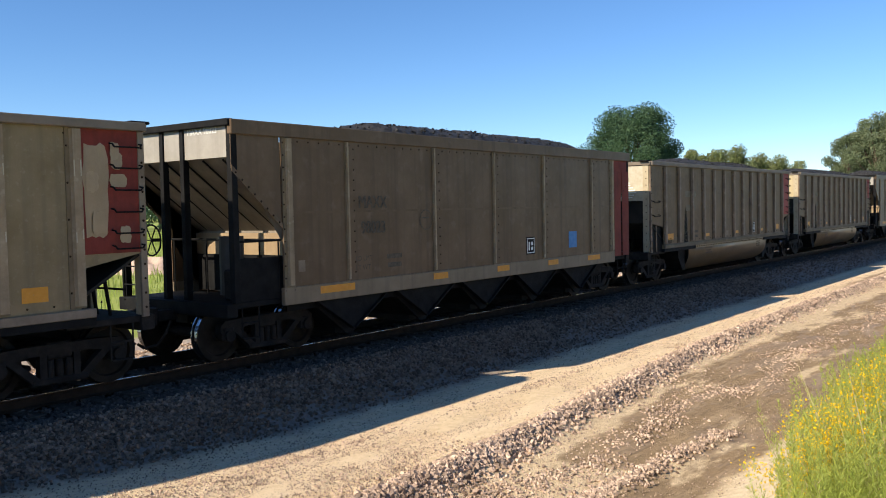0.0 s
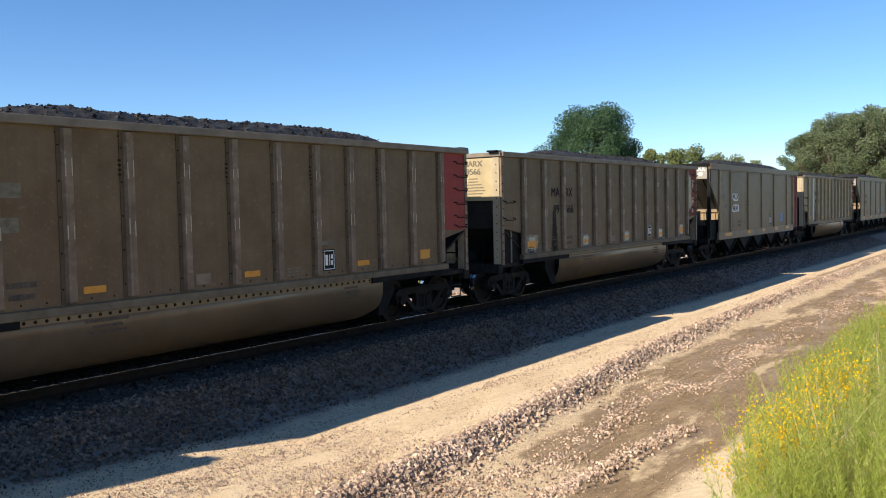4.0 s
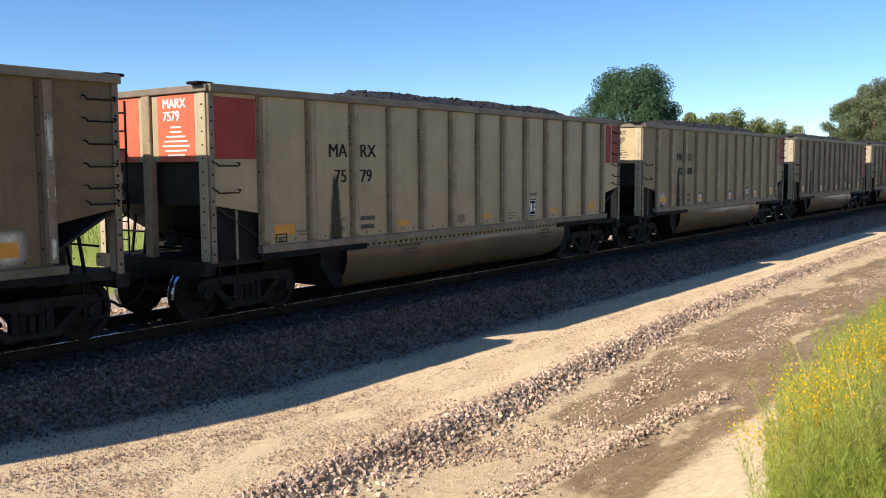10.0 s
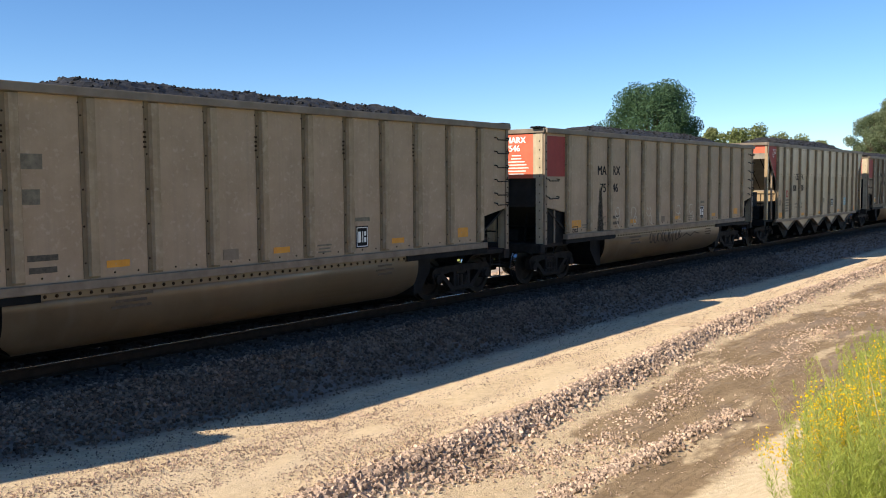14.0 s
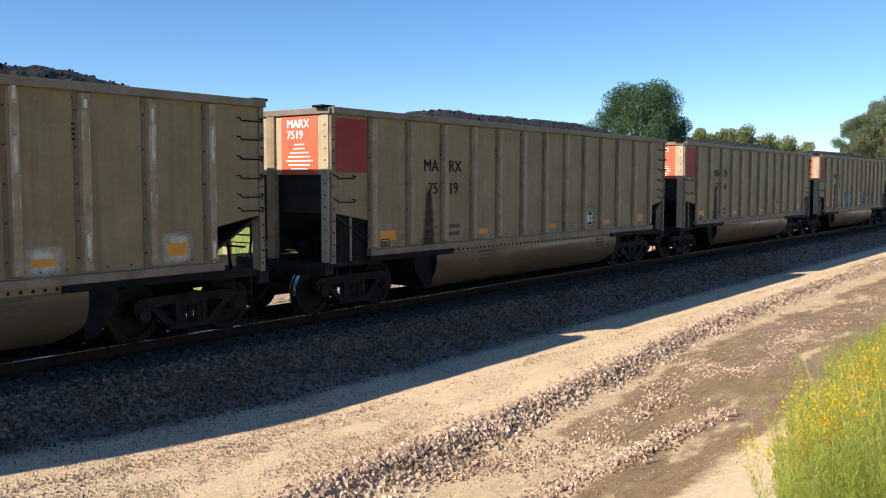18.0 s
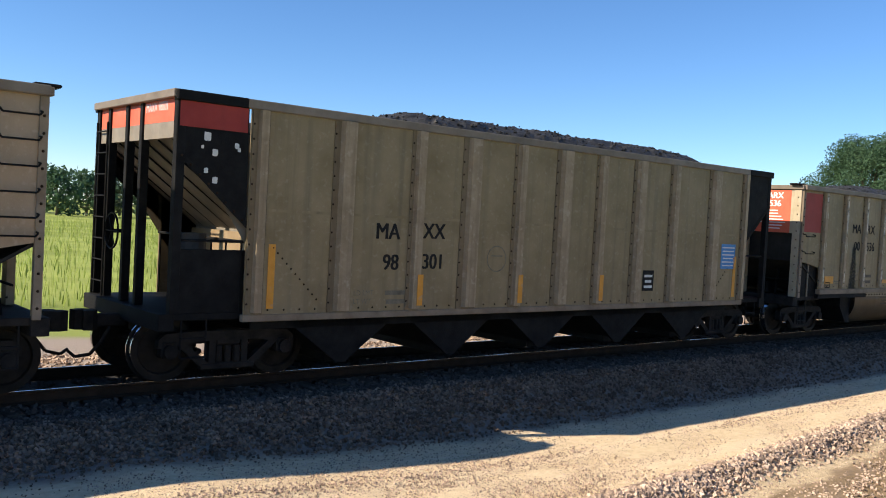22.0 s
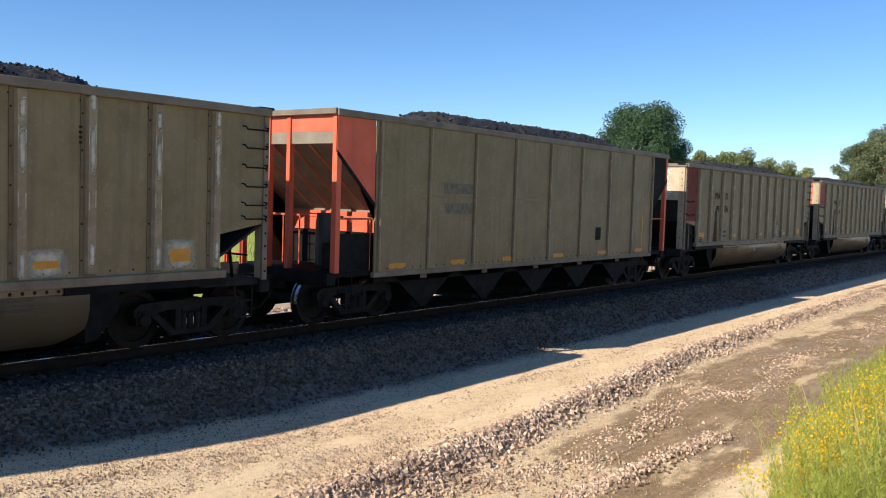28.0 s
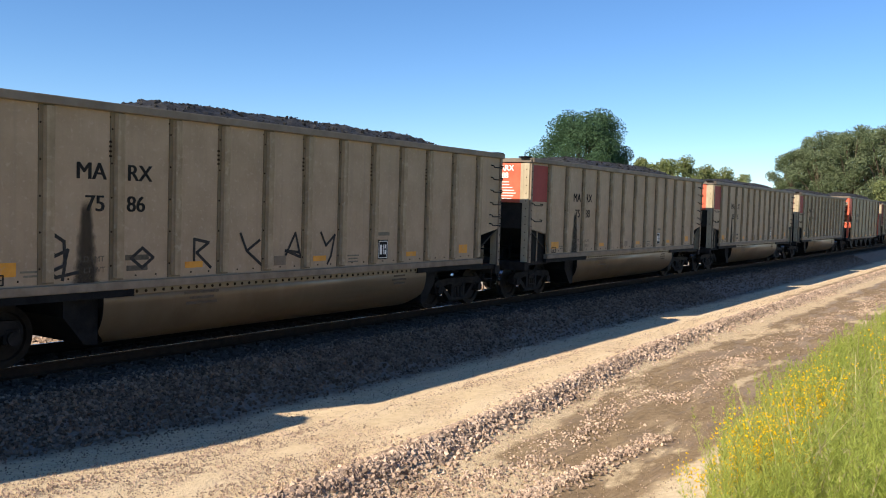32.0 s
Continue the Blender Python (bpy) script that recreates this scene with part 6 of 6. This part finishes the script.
# from the head of the train backwards: kind, lettering, and what sets each car apart
G, HB, HW, HS, HO = "gondola", "band", "wide", "slim", "orange"
CARS = (
    (-5, G, ("", ""), ("", ""), dict(rear="cream", front="red")),
    (-4, G, ("", ""), ("", ""), dict(rear="grey", front="red")),
    (-3, HB, ("MA", "XX"), ("98", "017"), {}),
    (-2, G, ("", ""), ("", ""), dict(rear="cream", front="double")),
    (-1, G, ("", ""), ("", ""), dict(rear="grey", front="red")),
    (0, HB, ("MA", "XX"), ("98", "023"), {}),
    (1, G, ("MA", "RX"), ("99", "561"), dict(rear="cream", front="peeled", silver=2.215)),
    (2, HB, ("MA", "XX"), ("98", "149"), {}),
    (3, G, ("MA", "RX"), ("99", "566"), dict(rear="cream", front="peeled", clean=True)),
    (4, G, ("", ""), ("", ""), dict(rear="grey", front="red", silver=2.215)),
    (5, G, ("MA", "RX"), ("02", "560"), dict(rear="cream", front="red")),
    (6, G, ("MA", "RX"), ("98", "546"), dict(rear="grey", front="red", worn=True)),
    (7, G, ("MA", "RX"), ("98", "561"), dict(rear="dark", front="red", worn=True, clean=True)),
    (8, G, ("MA", "RX"), ("02", "508"), dict(rear="cream", front="double", clean=True)),
    (9, G, ("MA", "RX"), ("75", "79"), dict(rear="red", side_red=True, front="double")),
    (10, G, ("MA", "RX"), ("02", "528"), dict(rear="red", side_red=True, clean=True)),
    (11, HS, ("CE", "FX"), ("600", "700"), {}),
    (12, G, ("MA", "RX"), ("75", "46"), dict(rear="red", side_red=True)),
    (13, G, ("", ""), ("", ""), dict(rear="red", side_red=True)),
    (14, G, ("MA", "RX"), ("66", "35"), dict(rear="red", side_red=True)),
    (15, G, ("MA", "RX"), ("67", "64"), dict(rear="red", side_red=True)),
    (16, G, ("MA", "RX"), ("75", "19"), dict(rear="red", side_red=True)),
    (17, G, ("MA", "RX"), ("02", "588"), dict(rear="red", side_red=True, clean=True)),
    (18, HW, ("MA", "XX"), ("98", "403"), {}),
    (19, G, ("MA", "RX"), ("00", "536"), dict(rear="red", side_red=True)),
    (20, HW, ("MA", "XX"), ("98", "301"), {}),
    (21, G, ("MA", "RX"), ("75", "40"), dict(rear="red", side_red=True)),
    (22, G, ("MA", "RX"), ("02", "544"), dict(rear="red", side_red=True, clean=True)),
    (23, G, ("MA", "RX"), ("02", "504"), dict(rear="red", side_red=True)),
    (24, G, ("MA", "RX"), ("99", "696"), dict(rear="grey", side_red="tall")),
    (25, HO, ("", ""), ("", ""), {}),
    (26, G, ("MA", "RX"), ("02", "520"), dict(rear="red", side_red=True, clean=True)),
    (27, G, ("MA", "RX"), ("65", "05"), dict(rear="red", side_red=True)),
    (28, G, ("MA", "RX"), ("75", "88"), dict(rear="red", side_red=True)),
    (29, G, ("MA", "RX"), ("75", "86"), dict(rear="red", side_red=True)),
    (30, G, ("", ""), ("", ""), dict(rear="red", side_red=True)),
    (31, G, ("", ""), ("", ""), dict(rear="red", side_red=True)),
)
LABELS = {"gondola": "dusty tan ribbed coal gondola heaped with coal, rolling on rails", "band": "weathered olive-tan hopper car with open cage end, loaded with coal",
          "wide": "tan coal hopper car with broad posts and black ends", "slim": "pale tan coal hopper car with close narrow posts",
          "orange": "tan coal hopper car with bright orange ends"}
TRAIN = {}


def build_train():
    masters = {}
    made = []
    for n, kind, l1, l2, extra in CARS:
        if kind not in masters:
            masters[kind] = build_gondola() if kind == "gondola" else build_hopper(kind)
            car = masters[kind]
        else:
            car = copy_thing(masters[kind], Matrix())
        made.append((n, kind, l1, l2, extra, car))
        TRAIN[n] = car
    for n, kind, l1, l2, extra, car in made:
        tagged(car, LABELS[kind], "freight car", "cars of the coal train")
        if kind == "gondola":
            dress(car, n, HEAPS[n % 4], kind, l1, l2, **extra)
            scribble(car, n)
        else:
            dress_hopper(car, n, kind, l1, l2, HOPHEAPS[n % 2])


build_train()


# ---- trees ----
def tree(name, seed, x, y, height, spread, mat, label, leaves=5200, leaf=0.42, lobes=16, low=0.22, clump=1.0):
    """A tapered, forked trunk under a crown of many leaf sprays gathered in uneven lobes."""
    rng = np.random.default_rng(seed)
    rr = random.Random(seed)
    top = tagged(new(name), label, "tree")
    top.matrix_basis = pose(x, y, -0.75)
    bm = bmesh.new()
    rod(bm, (0, 0, 0), (0.2, 0.1, height * 0.35), height * 0.022 + 0.05, 8)
    centres = []
    for k in range(lobes):
        a = 2.4 * k + rr.uniform(-0.4, 0.4)
        f = (k + 0.5) / lobes
        z = height * (low + (0.95 - low) * f)
        wide = spread * math.sin(math.pi * min(0.97, 0.12 + 0.80 * f)) ** 0.6
        r = wide * rr.uniform(0.45, 0.85)
        c = (r * math.cos(a), r * math.sin(a), z)
        centres.append((c, spread * clump * rr.uniform(0.34, 0.50)))
        rod(bm, (0.1, 0.05, height * (0.15 + 0.3 * f)), (c[0] * 0.8, c[1] * 0.8, c[2] - 0.2), height * 0.007, 5)
    centres.append(((0, 0, height * 0.58), spread * 0.62))
    centres.append(((0, 0, height * 0.86), spread * 0.40))
    part("trunk", bm, BARK, top)
    per = leaves // len(centres)
    pts = []
    for (cx, cy, cz), r in centres:
        d = rng.normal(size=(per, 3))
        d /= np.linalg.norm(d, axis=1)[:, None]
        rad = r * rng.uniform(0.10, 1.25, per) ** 0.6
        pts.append(np.array((cx, cy, cz)) + d * rad[:, None] * np.array((1, 1, 0.82)))
    c = np.concatenate(pts)
    k = len(c)
    u = rng.normal(size=(k, 3))
    u /= np.linalg.norm(u, axis=1)[:, None]
    w = np.cross(u, rng.normal(size=(k, 3)))
    w /= np.linalg.norm(w, axis=1)[:, None]
    s = leaf * rng.uniform(0.5, 1.2, k)[:, None]
    q = np.stack([c - u * s, c + w * s * 0.75, c + u * s * 0.8 - w * s * 0.4], 1)
    crown = new("crown", soup("crown", q, np.arange(k * 3).reshape(-1, 3), mat))
    crown.parent = top
    return top


def polar(az, dist):
    return EYE.x + dist * math.sin(radians(az)), EYE.y + dist * math.cos(radians(az))


def build_trees():
    x, y = polar(65.2, 112)
    tree("broadleaf_tree", 17, x, y, 15.0, 6.9, LEAF, "full round dark green broadleaf tree beside the line", 90000, 0.15, lobes=50, clump=0.60)
    x, y = polar(68.6, 128)
    tree("poplar", 12, x, y, 11.0, 2.2, LEAFBUSH, "slender yellow-green roadside poplar tree", 6000, 0.24, lobes=14, clump=0.8)
    for k, (az, d, h, s) in enumerate(((69.8, 150, 12.0, 3.0), (71.0, 150, 12.6, 3.4), (72.3, 155, 11.4, 3.2), (73.4, 160, 11.0, 3.4), (74.6, 170, 10.6, 3.6), (67.0, 150, 11.4, 4.0), (62.0, 160, 10.5, 4.2), (60.0, 165, 10, 4.2))):
        x, y = polar(az, d)
        tree("poplar", 20 + k, x, y, h * 0.98, s * 1.1, LEAFBUSH, "small yellow-green roadside poplar tree", 7000, 0.24, lobes=16, clump=0.75)
    for k, (az, d, h, s) in enumerate(((77.7, 140, 12.4, 3.4), (79.2, 138, 14.6, 4.2), (80.9, 136, 15.2, 4.4), (82.6, 134, 15.0, 4.6), (84.3, 132, 14.6, 4.6), (86.2, 130, 14.6, 4.6), (83.4, 118, 7.6, 3.0), (85.5, 118, 8.6, 3.4), (78.4, 146, 13.2, 3.8), (80.1, 146, 15.0, 4.4), (81.8, 144, 15.4, 4.6), (83.5, 142, 15.2, 4.6))):
        x, y = polar(az, d)
        tree("cottonwood", 40 + k, x, y, h * 1.06, s * 1.22, LEAFPALE if k != 6 else LEAFBUSH, "tall grey-green cottonwood in a grove", 26000, 0.16, lobes=40, low=0.10, clump=0.58)
    x, y = polar(84.6, 122)
    dead = tagged(new("dead_tree"), "bare bleached dead tree at a grove's edge", "tree")
    dead.matrix_basis = pose(x, y, -0.75)
    bm = bmesh.new()
    rr = random.Random(3)
    rod(bm, (0, 0, 0), (0.3, 0.2, 6.5), 0.22, 7)
    for k in range(9):
        z = 4.5 + 0.35 * k
        a = 2.1 * k
        tip = (0.3 + 1.3 * math.cos(a), 0.2 + 1.3 * math.sin(a), z + rr.uniform(2.5, 4.5))
        rod(bm, (0.3, 0.2, min(z, 6.5)), tip, 0.07, 5)
    part("trunk", bm, PALEBARK, dead)
    rng = random.Random(5)
    az = 2.0
    while az < 58:
        d = rng.uniform(175, 215)
        x, y = polar(az, d)
        tree("woodland_tree", int(az * 10) + 500, x, y, rng.uniform(7.5, 11.5), rng.uniform(3.6, 5.2), LEAF if rng.random() < 0.6 else LEAFPALE, "tree in a distant woodland edge", 1300, 0.62, lobes=10, low=0.1)
        az += rng.uniform(1.1, 1.9)


build_trees()


# ---- grass and weeds ----
def blades(name, rng, roots, heights, lean, width, mat, label, category):
    """Narrow bent blades, two quads each."""
    k = len(roots)
    a = rng.uniform(0, 2 * math.pi, k)
    side = np.stack([np.cos(a), np.sin(a), 0 * a], 1) * (width * rng.uniform(0.6, 1.3, k))[:, None]
    b = rng.uniform(0, 2 * math.pi, k)
    bend = np.stack([np.cos(b), np.sin(b), 0 * b], 1) * (heights * lean * rng.uniform(0.3, 1.0, k))[:, None]
    up = np.stack([0 * a, 0 * a, heights], 1)
    mid = roots + up * 0.55 + bend * 0.35
    tip = roots + up + bend
    v = np.stack([roots - side, roots + side, mid + side * 0.8, mid - side * 0.8, tip + side * 0.15, tip - side * 0.15], 1)
    o = (np.arange(k) * 6)[:, None]
    f = np.concatenate([o + np.array((0, 1, 2, 3)), o + np.array((3, 2, 4, 5))])
    return tagged(new(name, soup(name, v, f, mat)), label, category, kind="stuff")


def weed_roots(rng, k, x0, x1):
    """Roots on the bank: dense tufts behind a ragged edge."""
    x = x0 + (x1 - x0) * rng.uniform(0, 1, k) ** 1.3
    edge = -10.85 + 0.75 * np.clip((x - 8) / 6, -0.4, 1.0) + 0.18 * np.sin(x * 1.9) + 0.10 * np.sin(x * 4.7)
    edge = np.minimum(edge, -12.81 + 0.270 * x + 0.06 * np.sin(x * 5))
    y = edge - rng.exponential(0.8, k)
    keep = (y > -14.2) & (np.hypot(x, y + 12.81) > 4.2)
    x, y = x[keep], y[keep]
    return np.stack([x, y, hill(x, y) - 0.02], 1)


def tufts(rng, k, each, x0, x1):
    """Stems in tufts that fan out from shared roots: their feet, their tilts and their tufts' numbers."""
    c = weed_roots(rng, k, x0, x1)
    which = np.repeat(np.arange(len(c)), each)
    fan = rng.normal(0, 1, (len(which), 2))
    feet = c[which] + np.concatenate([fan * 0.045, np.zeros((len(which), 1))], 1)
    lean = rng.normal(0, 0.05, (len(c), 2))[which] + fan * 0.09
    return feet, lean[:, None, :], which


def feathers(name, rng, s, hts, tilt, per, mat, label):
    """Fine thread leaves all along upright stems, thickest below the tips, as plumes."""
    t = 1 - 0.90 * rng.uniform(0, 1, (len(s), per)) ** 1.25
    p = s[:, None, :] + np.concatenate([tilt * (t[..., None] * hts[:, None, None]), (t * hts[:, None])[..., None]], -1)
    out = rng.normal(size=p.shape) * np.array((1, 1, 0.25))
    p = p + out * (0.020 * (1.15 - t))[..., None]
    d = out * 0.75 + np.array((0, 0, 1.15))
    d /= np.linalg.norm(d, axis=-1, keepdims=True)
    ln = rng.uniform(0.022, 0.062, t.shape)[..., None] * (1.2 - 0.55 * t[..., None])
    w = np.cross(d, rng.normal(size=p.shape))
    w /= np.linalg.norm(w, axis=-1, keepdims=True)
    w *= 0.0013 * (1 + s[:, None, :1] / 10)
    q = np.stack([p - w, p + w, p + d * ln], -2).reshape(-1, 3)
    tagged(new(name, soup(name, q, np.arange(len(q)).reshape(-1, 3), mat)), label, "weeds", kind="stuff")


def build_weeds():
    rng = np.random.default_rng(8)
    r = weed_roots(rng, 7000, 4.2, 36)
    blades("tall_weeds", rng, r, rng.uniform(0.25, 0.60, len(r)), 0.3, 0.0022, WEED, "tall feathery green weeds on the bank", "weeds")
    s, tilt, which = tufts(rng, 1150, 7, 4.2, 32)
    lush = 0.62 + 0.38 * rng.uniform(0, 1, which.max() + 1)[which]
    hts = rng.uniform(0.55, 0.98, len(s)) * lush
    feathers("weed_leaves", rng, s, hts, tilt, 165, WEED, "fine feathery green weed foliage in plumes")
    tips = np.concatenate([tilt[:, 0] * hts[:, None], hts[:, None]], 1)
    side = np.cross(tips, rng.normal(size=tips.shape))
    side *= (0.0022 / np.linalg.norm(side, axis=1))[:, None]
    v = np.stack([s - side, s + side, s + tips], 1).reshape(-1, 3)
    tagged(new("weed_stems", soup("weed_stems", v, np.arange(len(v)).reshape(-1, 3), WEED)), "slender green weed stems", "weeds", kind="stuff")
    d, lean, _ = tufts(rng, 260, 5, 4.2, 32)
    feathers("dry_weed_leaves", rng, d, rng.uniform(0.35, 0.80, len(d)), lean, 60, STRAW, "dry yellowed feathery weed foliage")
    # tall dry stalks that fork near the top
    g = weed_roots(rng, 460, 4.4, 30)
    gh = rng.uniform(0.5, 1.05, len(g))
    blades("dry_stems", rng, g, gh, 0.30, 0.0045, STRAW, "dry straw-coloured weed stems", "weeds")
    fork = np.repeat(g + np.stack([0 * gh, 0 * gh, gh * 0.35], 1), 3, 0) + rng.normal(0, 0.04, (len(g) * 3, 3))
    blades("dry_twigs", rng, fork, np.repeat(gh, 3) * rng.uniform(0.3, 0.6, len(fork)), 0.9, 0.003, STRAW, "forked dry weed twigs", "weeds")
    # dense sprays of small yellow flowers
    tall = np.flatnonzero(hts > 0.38)
    patch = tall[(s[tall, 0] < 7.4) & (s[tall, 0] > 4.9) & (np.abs(s[tall, 1] + 11.42) < 0.24)]
    spots = np.concatenate([s[rng.choice(patch, 5, replace=False)], s[rng.choice(tall[s[tall, 0] < 12], 2, replace=False)]])
    gap = np.min(np.linalg.norm(s[:, None, :2] - spots[None, :, :2], axis=2) / rng.uniform(0.14, 0.28, len(spots)), axis=1)
    pick = tall[gap[tall] < 1]
    heads = []
    for i in pick:
        k = rng.integers(20, 64)
        f = rng.uniform(0.72, 1.03, k)
        along_stem = s[i] + np.concatenate([tilt[i] * (f * hts[i])[:, None], (f * hts[i])[:, None]], 1)
        heads.append(along_stem + rng.normal(0, 1, (k, 3)) * np.array((0.05, 0.05, 0.03)))
    heads = np.concatenate(heads)
    k = len(heads)
    v = heads[:, None] + OCTA_V[None] * rng.uniform(0.5, 1.3, (k, 6, 3)) * rng.uniform(0.004, 0.0085, k)[:, None, None]
    f = OCTA_F[None] + (np.arange(k) * 6)[:, None, None]
    tagged(new("yellow_flowers", soup("yellow_flowers", v, f.reshape(-1, 3), PETAL)), "clusters of small yellow weed flowers", "flowers", kind="stuff")
    # meadow beyond the track
    m = 26000
    dist = rng.uniform(0, 1, m) ** 1.6
    x, y = rng.uniform(-12, 90, m), 14.0 + 95 * dist
    root = np.stack([x, y, np.full(m, -0.72)], 1)
    blades("meadow_grass", rng, root, rng.uniform(0.2, 0.55, m) * (1 + 1.2 * dist), 0.3, 0.02, MEADOW, "tall sunlit meadow grass beyond the track", "grass")


build_weeds()


def build_stockpile():
    """A long low heap of pinkish gravel on the far side of the line."""
    x0, y0 = polar(35.8, 52)
    nu, nv = 60, 16
    verts = []
    for i in range(nu + 1):
        for j in range(nv + 1):
            u, v = 2 * i / nu - 1, 2 * j / nv - 1
            h = 0.9 * max(0.0, 1 - abs(v) ** 1.5) * max(0.0, 1 - u ** 4)
            h += 0.35 * h * noise.noise((u * 6, v * 2, 1.0))
            verts.append((x0 + 2.6 * u + 0.8 * v, y0 - 1.6 * u + 2.2 * v, -0.8 + h))
    a = np.array([i * (nv + 1) + j for i in range(nu) for j in range(nv)])
    f = np.stack([a, a + nv + 1, a + nv + 2, a + 1], 1)
    tagged(new("gravel_stockpile", soup("gravel_stockpile", verts, f, HEAP)), "low pinkish gravel heap in the meadow", "gravel heap")


build_stockpile()


# ---- movement ----
# how far the train has come: seconds, and metres along the track of the front corner of the car that began nearest
ROLL = ((0, 23.96), (1, 38.50), (2, 53.02), (3, 67.60), (6, 111.25), (7, 125.74), (8, 140.25), (9, 154.80), (10, 169.27), (11, 183.77), (12, 198.30), (13, 212.79),
        (16, 256.01), (17, 270.50), (18, 285.03), (19, 299.53), (20, 314.00), (21, 328.55), (22, 343.04), (23, 357.59), (24, 372.64), (25, 387.16), (26, 401.76),
        (29, 445.31), (30, 459.82), (31, 474.34), (32, 488.86))
LONGER = {0: 0.025, 2: 0.025, 11: 0.025, 18: 0.025, 20: 0.025, 25: 0.025}


def along(t):
    return float(np.interp(t, [r[0] for r in ROLL], [r[1] for r in ROLL]))


def motions():
    for n, car in TRAIN.items():
        back = PITCH * n + sum(v for k, v in LONGER.items() if k < n) + L / 2
        walk(car, [(t, pose(s - back, 0, 0)) for t, s in ROLL])
        # wheels turn while the car is near enough for its wheels to be made out
        t0 = max(0.0, (back - 16 - 23.96) / 14.53)
        t1 = min(32.0, (back + 36 - 23.96) / 14.53)
        if t1 <= t0:
            continue
        steps = int((t1 - t0) * 30)
        first = round(t0 * 30) / 30
        times = [first + k / 30 for k in range(steps + 1)]
        spins = [math.degrees((along(t) - along(first)) / WHEEL_R) for t in times]
        for truck in car.children:
            if not truck.name.startswith("truck"):
                continue
            for wheel in truck.children:
                if not wheel.name.startswith("wheel") or wheel.matrix_basis.translation.y > 0:
                    continue
                base = wheel.matrix_basis.copy()
                rows = [(t, base @ pose(0, 0, 0, 0, a, 0)) for t, a in zip(times, spins)]
                if first > 0.05:
                    rows.insert(0, (0.0, base))
                if times[-1] < 31.95:
                    rows.append((32.0, rows[-1][1]))
                walk(wheel, rows)


motions()
